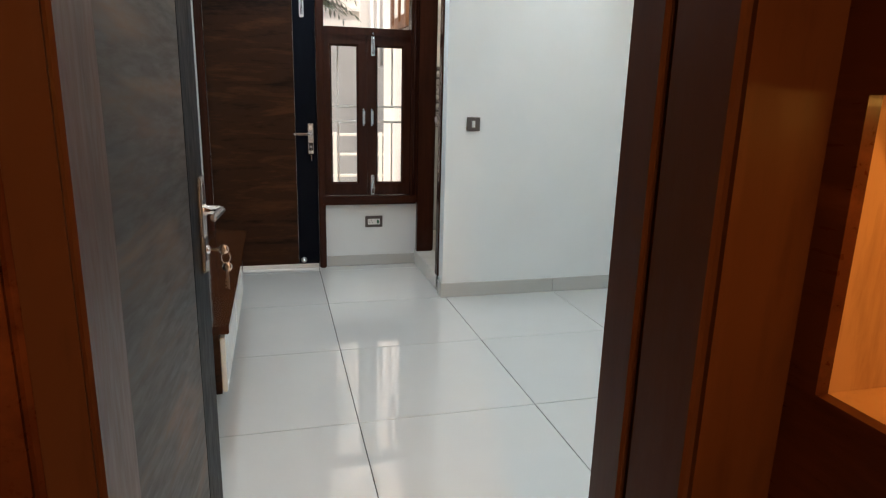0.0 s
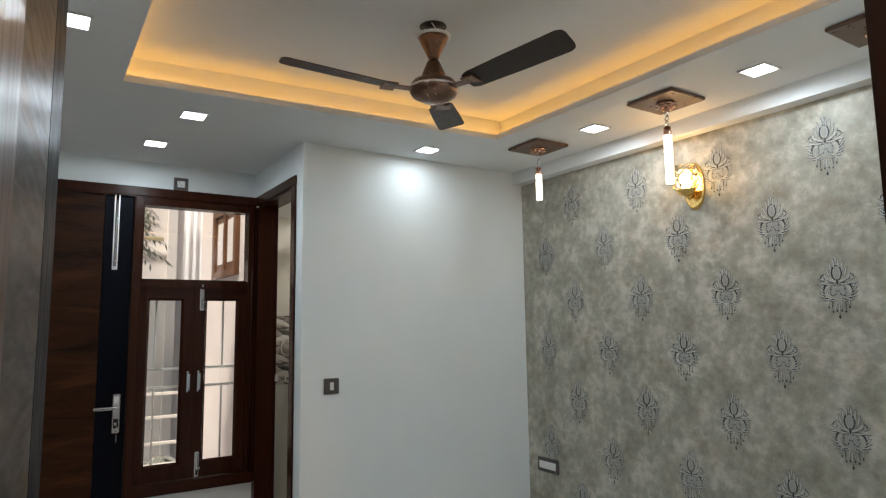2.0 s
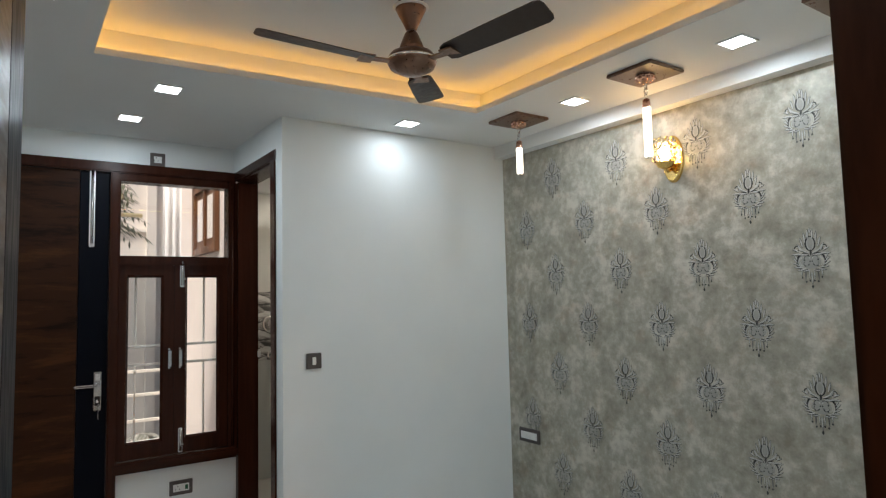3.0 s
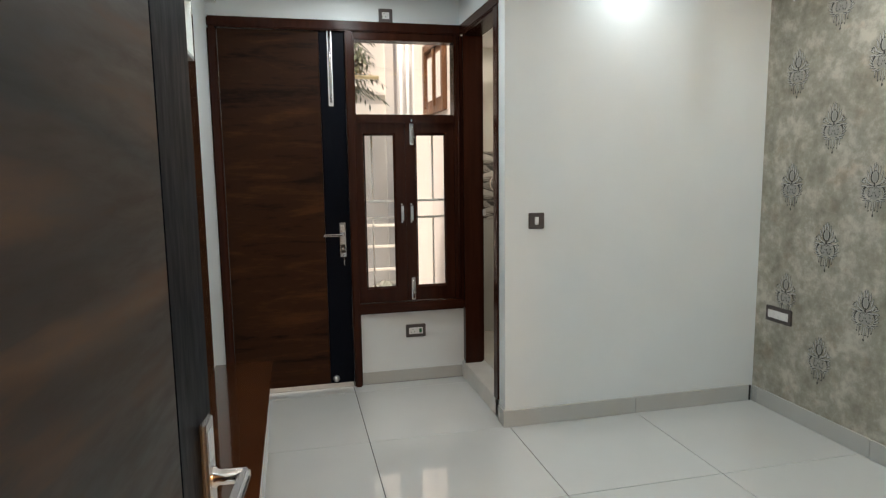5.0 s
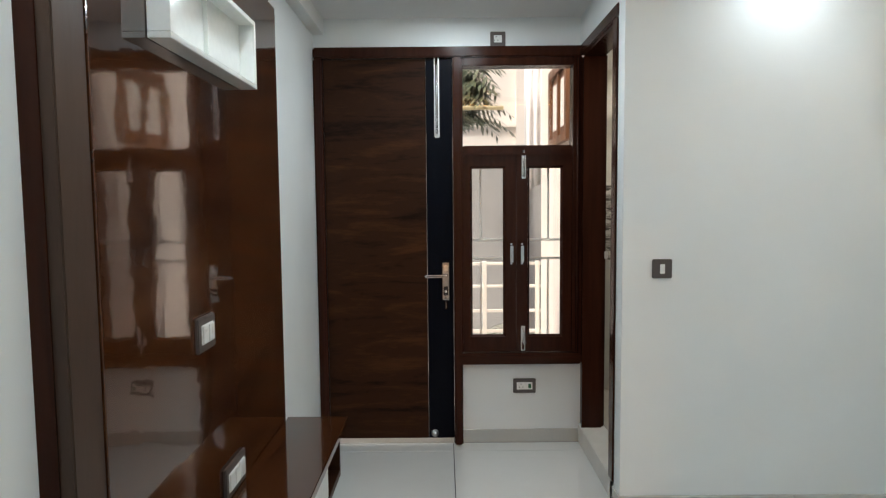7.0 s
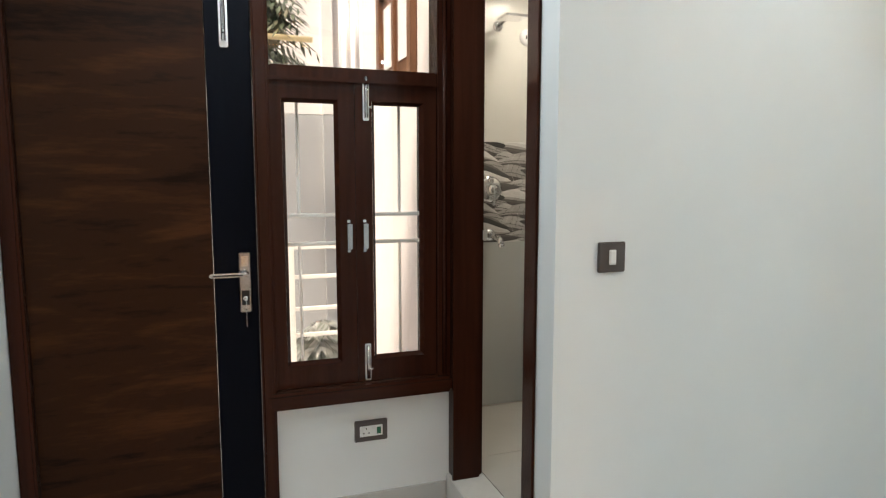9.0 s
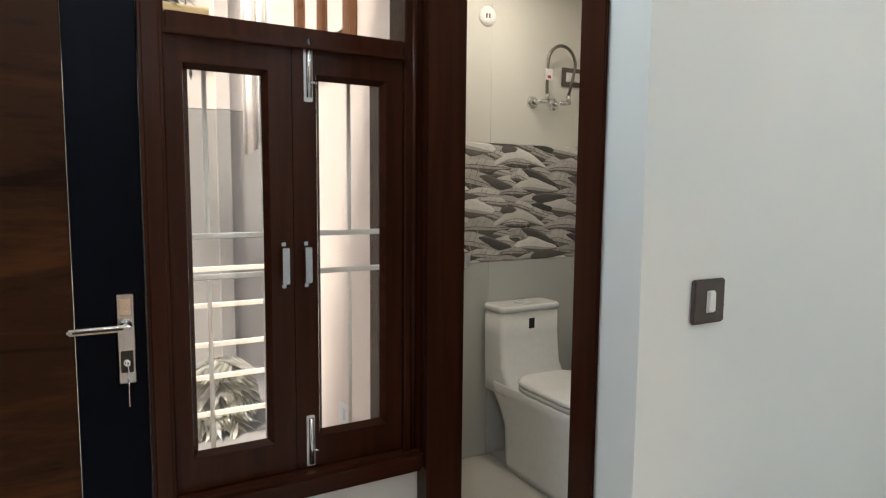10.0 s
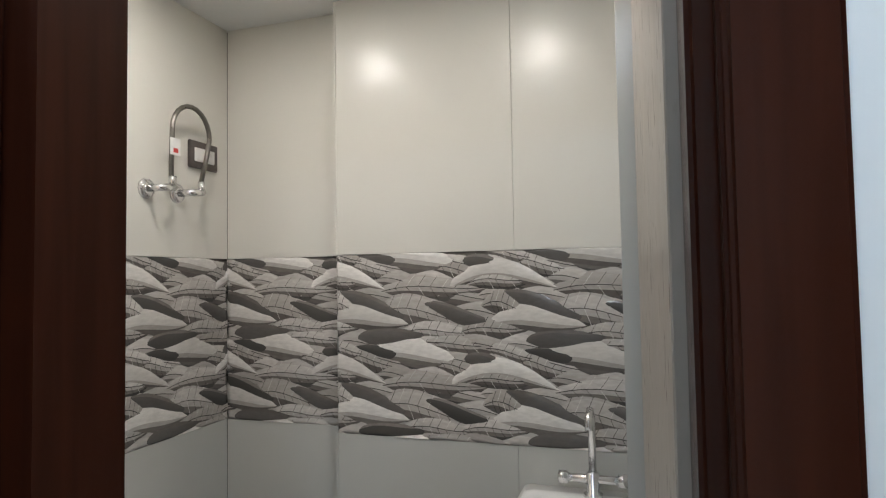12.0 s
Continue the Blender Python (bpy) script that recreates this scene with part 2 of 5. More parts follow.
M_BL_BACK = leaf_print("leaf_tile_ground", (0.30, 0.275, 0.25), (0.20, 0.18, 0.16))
M_BL_LITE = leaf_print("leaf_tile_pale", (0.82, 0.80, 0.76), (0.60, 0.58, 0.545))
M_BL_MID = leaf_print("leaf_tile_taupe", (0.64, 0.615, 0.58), (0.40, 0.375, 0.345))
M_BL_DARK = leaf_print("leaf_tile_dark", (0.065, 0.063, 0.058), (0.13, 0.123, 0.115))
M_BL_SOFT = leaf_print("leaf_tile_soft_taupe", (0.50, 0.47, 0.44), (0.40, 0.375, 0.345))
M_BL_DEEP = leaf_print("leaf_tile_deep_taupe", (0.21, 0.192, 0.175), (0.12, 0.11, 0.10))
M_BL_VEIN = plastic("leaf_tile_vein", (0.035, 0.03, 0.028), 0.25)

# ---- mesh helpers ----


def box(bm, lo, hi, mat=0):
    """An axis-aligned box from corner lo to corner hi."""
    v = [bm.verts.new((x, y, z)) for x in (lo[0], hi[0]) for y in (lo[1], hi[1]) for z in (lo[2], hi[2])]
    for f in ((0, 1, 3, 2), (4, 6, 7, 5), (0, 4, 5, 1), (2, 3, 7, 6), (0, 2, 6, 4), (1, 5, 7, 3)):
        bm.faces.new([v[i] for i in f]).material_index = mat
    return bm


def bevel(bm, r, seg=2):
    bmesh.ops.bevel(bm, geom=bm.edges[:], offset=r, segments=seg, affect="EDGES", clamp_overlap=True)
    return bm


def block(lo, hi, r=0.0, seg=2):
    bm = box(bmesh.new(), lo, hi)
    return bevel(bm, r, seg) if r else bm


def lathe(profile, centre=(0, 0, 0), axis="z", n=24):
    """A turned body from (radius, height) pairs."""
    bm = bmesh.new()
    rings = []
    for r, h in profile:
        ring = []
        for i in range(n):
            a = 2 * math.pi * i / n
            u, w = r * math.cos(a), r * math.sin(a)
            q = {"z": (u, w, h), "y": (u, h, w), "x": (h, u, w)}[axis]
            ring.append(bm.verts.new([c + d for c, d in zip(centre, q)]))
        rings.append(ring)
    for a, b in zip(rings, rings[1:]):
        for i in range(n):
            bm.faces.new((a[i], a[(i + 1) % n], b[(i + 1) % n], b[i]))
    bm.faces.new(rings[0])
    bm.faces.new(rings[-1])
    bmesh.ops.recalc_face_normals(bm, faces=bm.faces[:])
    for f in bm.faces:
        f.smooth = True
    return bm


def tube(points, r, n=10):
    """A round bar bent along points."""
    bm = bmesh.new()
    pts = [Vector(p) for p in points]
    rings = []
    for i, p in enumerate(pts):
        d = (pts[min(i + 1, len(pts) - 1)] - pts[max(i - 1, 0)]).normalized()
        u = d.orthogonal().normalized() if not rings else (last - last.dot(d) * d).normalized()
        last = u
        w = d.cross(u)
        rings.append([bm.verts.new(p + r * (math.cos(a) * u + math.sin(a) * w)) for a in [2 * math.pi * j / n for j in range(n)]])
    for a, b in zip(rings, rings[1:]):
        for i in range(n):
            bm.faces.new((a[i], a[(i + 1) % n], b[(i + 1) % n], b[i])).smooth = True
    bm.faces.new(rings[0][::-1])
    bm.faces.new(rings[-1])
    return bm


def part(name, bm, material, parent=None, label="", smooth=False):
    me = bpy.data.meshes.new(name)
    bmesh.ops.recalc_face_normals(bm, faces=bm.faces[:])
    bm.to_mesh(me)
    bm.free()
    for m in material if isinstance(material, (list, tuple)) else [material]:
        me.materials.append(m)
    if smooth:
        for f in me.polygons:
            f.use_smooth = True
    ob = new(name, me)
    if parent:
        ob.parent = parent
        ob.matrix_parent_inverse = parent.matrix_basis.inverted()
    if label:
        ob["label"] = label
    return ob


def thing(name, at, label, category, group=""):
    ob = new(name)
    ob.empty_display_size = 0.05
    ob.matrix_basis = pose(*at)
    return tagged(ob, label, category, group)


def struct(name, bm, material, label, category):
    return tagged(part(name, bm, material), label, category, "", "structure")


def prism(bm, outline, z0, z1):
    """An upright slab over a flat outline of (x, y) corners."""
    lo = [bm.verts.new((x, y, z0)) for x, y in outline]
    hi = [bm.verts.new((x, y, z1)) for x, y in outline]
    n = len(outline)
    for i in range(n):
        bm.faces.new((lo[i], lo[(i + 1) % n], hi[(i + 1) % n], hi[i]))
    bm.faces.new(lo[::-1])
    bm.faces.new(hi)
    return bm


def boxes(*pairs, r=0.0):
    bm = bmesh.new()
    for lo, hi in pairs:
        old = set(bm.edges)
        box(bm, lo, hi)
        if r:
            bmesh.ops.bevel(bm, geom=[e for e in bm.edges if e not in old], offset=r, segments=3, affect="EDGES", clamp_overlap=True)
    return bm


# ---- structure ----
XL, XR, YD, YW = -0.60, 2.58, 5.05, 4.137
BF = 0.116  # raised bathroom floor

floor = struct("floor", block((XL - 0.2, -1.6, -0.12), (XR + 0.2, YD + 0.2, -0.006)), M_GROUT, "grout bed under polished white floor tiles", "floor")
struct("ground", block((-80, -80, -0.40), (80, 120, -0.125)), M_SOIL, "plain concrete ground outside the entrance", "ground")

# Added pale slab: its colour brings a bright line into the gap under the door.
struct("doorstep", block((XL, YD + 0.003, -0.0055), (0.212, YD + 0.9, 0.001)), M_MARBLE, "added pale slab that brightens the gap under the entrance door", "threshold")

wall_west = struct("wall_west", block((XL - 0.15, -1.6, 0), (XL, YD + 0.2, 2.85)), M_WALL, "white painted plaster wall behind the television panel", "wall")
wall_east = struct("wall_east", block((XR, -1.6, 0), (XR + 0.15, YW + 0.2, 2.85)), M_PAPER, "wall with mottled silver-grey damask wallpaper", "wall")
wall_front = struct("wall_bath_front", block((0.968, YW, 0), (XR, 4.305, 2.85)), M_WALL, "white painted plaster wall with a light switch", "wall")
# entrance wall: above the door and window, and the low wall under the window
wall_north = struct("wall_north", boxes(((XL, YD, 2.373), (1.10, YD + 0.2, 2.85)), ((0.25, YD + 0.008, 0), (0.99, YD + 0.2, 0.498))), M_WALL, "white entrance wall above the door and below the window", "wall")
struct("wall_over_bath_door", block((0.968, 4.3055, 2.373), (1.10, YD - 0.0005, 2.85)), M_WALL, "white wall above the bathroom door frame", "wall")
# wall with the inner doorway
DW0, DW1 = 0.93, 1.05
struct("wall_south", boxes(((XL, DW0, 0), (-0.345, DW1, 2.85)), ((0.455, 0.966, 0), (XR, DW1, 2.85)), ((-0.345, DW0, 2.17), (0.455, DW1, 2.85))), M_WALL, "white wall with the inner room's doorway", "wall")
# passage behind the doorway
struct("passage_back_wall", block((XL, -1.75, 0), (XR, -1.6, 2.85)), M_WALL, "plain wall closing the passage", "wall")
struct("passage_ceiling", block((XL, -1.6, CEIL), (XR, DW0, 2.80)), M_CEIL, "plain white passage ceiling", "ceiling")

# ceiling with its lit tray
TX0, TX1, TY0 = -0.008, 1.90, 1.62
CT = 2.695
G = 0.11
TN0, TN1 = 3.665, 3.545  # north edge of the tray, at its west and east corner


def north(x, off=0.0):
    return TN0 + (TN1 - TN0) * (x - TX0) / (TX1 - TX0) + off


ceil = bmesh.new()
for x0, y0, x1, y1 in ((XL, DW1, TX0, YD), (TX1, DW1, XR, YD), (TX0, DW1, TX1, TY0)):
    box(ceil, (x0, y0, CEIL), (x1, y1, CEIL + 0.03))
prism(ceil, [(TX0, north(TX0)), (TX1, north(TX1)), (TX1, YD), (TX0, YD)], CEIL, CEIL + 0.03)
WX0, WX1 = TX0 - G, TX1 + G
prism(ceil, [(WX0 - 0.02, TY0 - G - 0.02), (WX0, TY0 - G - 0.02), (WX0, north(WX0, G + 0.02)), (WX0 - 0.02, north(WX0, G + 0.02))], CEIL + 0.03, CT)
prism(ceil, [(WX1, TY0 - G - 0.02), (WX1 + 0.02, TY0 - G - 0.02), (WX1 + 0.02, north(WX1, G + 0.02)), (WX1, north(WX1, G + 0.02))], CEIL + 0.03, CT)
box(ceil, (WX0, TY0 - G - 0.02, CEIL + 0.03), (WX1, TY0 - G, CT))
prism(ceil, [(WX0, north(WX0, G)), (WX1, north(WX1, G)), (WX1, north(WX1, G + 0.02)), (WX0, north(WX0, G + 0.02))], CEIL + 0.03, CT)
box(ceil, (XL, DW1, CT), (XR, YD, CT + 0.1))
struct("ceiling", ceil, M_CEIL, "white false ceiling with a recessed tray", "ceiling")
struct("ceiling_beam_east", block((2.50, DW1, 2.457), (XR, YW, CEIL)), M_CEIL, "white boxed beam above the wallpaper", "trim")
struct("ceiling_beam_west", block((XL, DW1, 2.45), (-0.535, YD, CEIL)), M_CEIL, "white boxed cornice along the wall", "trim")
cove = thing("cove_light", (0.945, 2.63, CEIL + 0.03), "warm amber strip light hidden in the ceiling tray", "strip light")
h0, h1 = CEIL + 0.032, CEIL + 0.044
for line in ([(TX0 - 0.08, TY0 - 0.08), (TX0 - 0.055, TY0 - 0.08), (TX0 - 0.055, north(TX0, 0.08)), (TX0 - 0.08, north(TX0, 0.08))],
             [(TX1 + 0.055, TY0 - 0.08), (TX1 + 0.08, TY0 - 0.08), (TX1 + 0.08, north(TX1, 0.08)), (TX1 + 0.055, north(TX1, 0.08))],
             [(TX0 - 0.05, TY0 - 0.08), (TX1 + 0.05, TY0 - 0.08), (TX1 + 0.05, TY0 - 0.055), (TX0 - 0.05, TY0 - 0.055)],
             [(TX0 - 0.05, north(TX0, 0.055)), (TX1 + 0.05, north(TX1, 0.055)), (TX1 + 0.05, north(TX1, 0.08)), (TX0 - 0.05, north(TX0, 0.08))]):
    part("led_strip", prism(bmesh.new(), line, h0, h1), M_COVE, cove)

# ---- entrance door and window joinery ----
struct("door_frame_1", boxes(((XL + 0.002, YD - 0.03, 0), (-0.545, YD + 0.10, 2.31)), ((XL + 0.002, YD - 0.03, 2.31), (0.978, YD + 0.10, 2.373)), ((0.216, YD - 0.045, 0), (0.267, YD + 0.10, 2.31)), r=0.008), M_FRAME, "dark brown polished timber frame of the entrance", "door frame")
door = thing("door_1", (-0.16, YD + 0.02, 0.012), "closed brown wood-grain entrance door with a black band", "door")
tagged(door, kind="structure")
part("door_leaf", block((-0.543, YD + 0.002, 0.030), (0.057, YD + 0.04, 2.307), 0.002, 1), M_DOOR, door)
part("black_band", block((0.0585, YD + 0.002, 0.030), (0.2145, YD + 0.04, 2.307), 0.002, 1), M_BLACK, door, "black laminate lock-side band")


def key_shape(y, z, down):
    """A flat key in the plane x = 0: round bow at (y, z), blade along -z or +y."""
    bm = lathe([(0.003, -0.0011), (0.0115, -0.0011), (0.012, 0.0), (0.0115, 0.0011), (0.003, 0.0011)], (0, y, z), "x", 16)
    if down:
        box(bm, (-0.001, y - 0.003, z - 0.055), (0.001, y + 0.003, z - 0.011))
        for i in range(3):
            box(bm, (-0.001, y + 0.003, z - 0.053 + 0.009 * i), (0.001, y + 0.0065, z - 0.048 + 0.009 * i))
    else:
        box(bm, (-0.001, y + 0.011, z - 0.003), (0.001, y + 0.030, z + 0.003))
    return bm


def lever_set(parent, m, reach=0.125):
    """Lever handle with long plate, lock, key and spare key, in the plane y = 0, facing -y; m places it."""
    def put(name, bm, mat, to, lab=""):
        bm.transform(m)
        return part(name, bm, mat, to, lab)
    plate = put("handle_plate", block((-0.022, -0.008, -0.115), (0.022, 0, 0.115), 0.004), M_HANDLE, parent, "polished steel lock plate")
    put("plate_inset", block((-0.013, -0.0092, 0.060), (0.013, -0.0078, 0.100), 0.001, 1), M_CHROME, plate)
    put("lever_boss", lathe([(0.014, 0), (0.014, -0.012), (0.010, -0.016), (0.010, -0.045)], (0, 0, 0.035), "y", 16), M_CHROME, plate)
    put("lever", boxes(((-reach, -0.054, 0.027), (0.010, -0.040, 0.043)), r=0.004), M_HANDLE, plate, "chrome lever")
    put("lever_line", block((-reach + 0.012, -0.0552, 0.0325), (-0.008, -0.0538, 0.0375), 0.0005, 1), M_DARK, plate, "dark inlay along the lever")
    put("keyhole_inset", block((-0.014, -0.0095, -0.085), (0.014, -0.0078, -0.030), 0.001, 1), M_DARK, plate, "dark keyhole inset")
    put("lock_cylinder", lathe([(0.010, 0), (0.010, -0.014), (0.006, -0.016)], (0, 0, -0.06), "y", 16), M_CHROME, plate)
    put("key", key_shape(-0.046, -0.06, False), M_CHROME, plate, "key in the lock")
    put("key_ring", tube([(0.002 * math.sin(a), -0.050 + 0.010 * math.cos(a), -0.080 + 0.014 * math.sin(a)) for a in [i * math.pi / 8 for i in range(17)]], 0.0011, 6), M_CHROME, plate)
    put("spare_key", key_shape(-0.052, -0.103, True), M_CHROME, plate)


lever_set(door, pose(0.168, YD + 0.001, 0.995))
bolt = part("tower_bolt", block((0.108, YD - 0.006, 1.85), (0.138, YD + 0.002, 2.315), 0.003), M_STEEL, door, "long steel tower bolt")
part("bolt_rod", tube([(0.123, YD - 0.013, 1.87), (0.123, YD - 0.013, 2.33)], 0.008), M_CHROME, bolt)
part("bolt_knob", lathe([(0.006, 0), (0.007, -0.02), (0.004, -0.024)], (0.123, YD - 0.015, 1.90), "y", 12), M_CHROME, bolt)
part("door_stopper", lathe([(0.022, 0), (0.022, -0.006), (0.014, -0.022), (0.008, -0.028)], (0.095, YD + 0.002, 0.062), "y", 20), M_STEEL, door, "round steel magnetic stopper")

win = thing("window_1", (0.60, YD + 0.03, 0.5), "dark brown timber casement window with a clear transom", "window")
tagged(win, kind="structure")


def wpart(name, lo, hi, mat=M_FRAME, r=0.004, parent=None, lab=""):
    return part(name, block(lo, hi, r), mat, parent or win, lab)


wf = part("window_frame", boxes(((0.2675, YD - 0.028, 0.565), (0.2745, YD + 0.09, 2.309)), ((0.922, YD - 0.028, 0.5), (0.978, YD + 0.09, 2.309)), ((0.275, YD - 0.02, 1.752), (0.9215, YD + 0.09, 1.80)), ((0.275, YD - 0.02, 2.262), (0.9215, YD + 0.09, 2.309)), r=0.005), M_FRAME, win)
part("bead", tube([(0.950, YD - 0.030, 0.57), (0.950, YD - 0.030, 2.30)], 0.009, 12), M_FRAME, win)
wpart("transom_rail_lip", (0.2675, YD - 0.034, 1.742), (0.9215, YD - 0.021, 1.756), M_RAIL, 0.003)
wpart("window_sill", (0.236, YD - 0.062, 0.497), (0.978, YD + 0.09, 0.564), M_RAIL, 0.012)
part("transom_glass", block((0.270, YD + 0.03, 1.795), (0.925, YD + 0.034, 2.265)), M_GLASS, win).visible_shadow = False


def sash(x0, x1, p0, p1, handle_x):
    s = thing("sash", ((x0 + x1) / 2, YD, 1.17), "", "")
    s.parent = win
    s.matrix_parent_inverse = win.matrix_basis.inverted()
    z0, z1, q0, q1 = 0.568, 1.748, 0.655, 1.680
    ob = part("sash_frame", boxes(((x0, YD - 0.012, z0), (p0, YD + 0.026, z1)), ((p1, YD - 0.012, z0), (x1, YD + 0.026, z1)), ((p0, YD - 0.012, z0), (p1, YD + 0.026, q0)), ((p0, YD - 0.012, q1), (p1, YD + 0.026, z1))), M_FRAME, s)
    e = 0.014
    bm = bmesh.new()
    for (a, b, c, d) in (((p0, q0), (p1, q0), (p1 - e, q0 + e), (p0 + e, q0 + e)), ((p1, q0), (p1, q1), (p1 - e, q1 - e), (p1 - e, q0 + e)), ((p1, q1), (p0, q1), (p0 + e, q1 - e), (p1 - e, q1 - e)), ((p0, q1), (p0, q0), (p0 + e, q0 + e), (p0 + e, q1 - e))):
        v = [bm.verts.new((a[0], YD - 0.0135, a[1])), bm.verts.new((b[0], YD - 0.0135, b[1])), bm.verts.new((c[0], YD + 0.008, c[1])), bm.verts.new((d[0], YD + 0.008, d[1]))]
        bm.faces.new(v)
    part("glazing_bead", bm, M_RAIL, s)
    g = part("pane", block((p0 - 0.004, YD + 0.010, q0 - 0.004), (p1 + 0.004, YD + 0.014, q1 + 0.004)), M_GLASS, s)
    g.visible_shadow = False
    grip = boxes(((handle_x - 0.0095, YD - 0.040, 1.108), (handle_x + 0.0095, YD - 0.033, 1.208)), ((handle_x - 0.0085, YD - 0.0335, 1.110), (handle_x + 0.0085, YD - 0.012, 1.117)), ((handle_x - 0.0085, YD - 0.0335, 1.199), (handle_x + 0.0085, YD - 0.012, 1.206)), r=0.002)
    part("handle", grip, M_HANDLE, s, "small satin pull handle")
    for z in (1.100, 1.216):
        part("handle_foot", block((handle_x - 0.006, YD - 0.0145, z - 0.006), (handle_x + 0.006, YD - 0.012, z + 0.006), 0.001, 1), M_HANDLE, s)
    return s


sash(0.2755, 0.5885, 0.315, 0.526, 0.561)
sash(0.5905, 0.9205, 0.657, 0.868, 0.624)


def small_bolt(x, z0, z1):
    b = part("window_bolt", block((x - 0.012, YD - 0.018, z0), (x + 0.012, YD - 0.0125, z1), 0.002), M_STEEL, win, "chrome barrel bolt on the window")
    part("barrel", tube([(x, YD - 0.024, z0 + 0.01), (x, YD - 0.024, z1 - 0.005)], 0.0075), M_CHROME, b)
    part("bolt_pin", tube([(x, YD - 0.024, z0 + 0.05), (x + 0.018, YD - 0.034, z0 + 0.05)], 0.004, 8), M_CHROME, b)


small_bolt(0.634, 1.605, 1.775)
small_bolt(0.630, 0.572, 0.722)

struct("window_reveal", block((0.902, YD + 0.030, 0.566), (0.976, YD + 0.20, 1.742), 0.003), M_FRAME, "dark brown timber lining beside the window opening", "trim")
# window grille behind the panes
grille = thing("window_grille", (0.60, YD + 0.14, 0.6), "cream painted steel window grille", "window grille")
gy = YD + 0.12
for z in (1.235, 1.120):
    part("bar", block((0.30, gy - 0.006, z - 0.008), (0.925, gy + 0.006, z + 0.008), 0.002, 1), M_RAILING, grille)
for x in (0.385, 0.54, 0.80):
    part("bar", block((x - 0.006, gy - 0.005, 1.243), (x + 0.006, gy + 0.005, 1.75), 0.002, 1), M_RAILING, grille)
    part("bar", block((x - 0.006, gy - 0.005, 0.60), (x + 0.006, gy + 0.005, 1.112), 0.002, 1), M_RAILING, grille)
part("bar", block((0.30, gy - 0.006, 0.585), (0.925, gy + 0.006, 0.60), 0.002, 1), M_RAILING, grille)
part("bar", block((0.30, gy - 0.006, 1.75), (0.925, gy + 0.006, 1.765), 0.002, 1), M_RAILING, grille)

# bathroom door frame
struct("door_frame_2", boxes(((0.958, 4.235, BF), (0.9675, 4.311, 2.31)), ((0.9675, 4.306, BF), (0.998, 4.314, 2.31)), ((0.998, 4.306, BF), (1.11, 4.334, 2.31)), ((0.9785, 4.982, BF), (1.11, YD + 0.0, 2.31)), ((0.958, 4.235, 2.31), (1.11, YD - 0.031, 2.372)), r=0.006), M_FRAME, "dark brown polished timber frame of the bathroom door", "door frame")
struct("frame_moulding", boxes(((0.972, 4.970, BF), (1.09, 4.983, 2.295)), ((0.972, 4.342, 2.295), (1.09, 4.970, 2.311))), M_FRAME, "dark brown stepped moulding inside the bathroom frame", "trim")
struct("threshold", block((0.968, 4.236, 0.0), (1.12, 5.05, BF), 0.004), M_MARBLE, "pale marble step at the bathroom door", "threshold")
tagged(part("bolt_keeper", block((1.098, 4.962, 1.13), (1.118, 4.969, 1.175), 0.003), M_STEEL), "small steel bolt keeper on the bathroom frame", "bolt keeper")

# inner doorway frame and its open leaf
struct("door_frame_3", boxes(((-0.345, DW0 - 0.03, 0), (-0.285, DW1 + 0.01, 2.11)), ((0.407, 0.966, 0), (0.455, DW1 + 0.01, 2.11)), ((-0.345, DW0 - 0.03, 2.11), (0.455, DW1 + 0.01, 2.17)), r=0.008), M_JAMB, "dark brown polished timber frame of the inner doorway", "door frame")
HX, HY = -0.325, 1.075
LT = 5.4
LL = 0.715
leaf = thing("door_2", (HX, HY, 0.01, 0, 0, -LT), "open brown wood-grain inner door with a black band", "door")
tagged(leaf, kind="structure")
lm = pose(HX, HY, 0.0, 0, 0, -LT)


def on_leaf(bm):
    bm.transform(lm)
    return bm


part("door_leaf", on_leaf(block((-0.035, 0, 0.01), (0, LL - 0.147, 2.10), 0.002, 1)), M_LEAF, leaf)
part("black_band", on_leaf(block((-0.035, LL - 0.1455, 0.01), (0, LL, 2.10), 0.002, 1)), M_BLACK, leaf, "black laminate lock-side band")
part("edge_lipping", on_leaf(block((-0.032, LL + 0.0005, 0.01), (-0.003, LL + 0.003, 2.10))), M_BLACK, leaf)
lever_set(leaf, lm @ pose(0.0005, LL - 0.045, 1.025, 0, 0, 90), 0.105)

# ---- passage wardrobe wall with lit niche ----
ward = thing("wardrobe", (0.57, 0.2, 0), "dark wood-grain wardrobe with an amber-lit open niche", "wardrobe")
wx0, wx1 = 0.56, 1.16
NY0, NY1, NZ0, NZ1 = 0.38, 0.792, 0.977, 1.345
part("front", boxes(((wx0, -1.58, 0), (wx0 + 0.02, NY0, 2.53)), ((wx0, NY1, 0), (wx0 + 0.02, 0.89, 2.53)), ((wx0, NY0, 0), (wx0 + 0.02, NY1, NZ0)), ((wx0, NY0, NZ1), (wx0 + 0.02, NY1, 2.53))), M_WARD, ward)
part("carcass", block((wx0 + 0.30, -1.58, 0), (wx1, 0.89, 2.53)), M_WARD, ward)
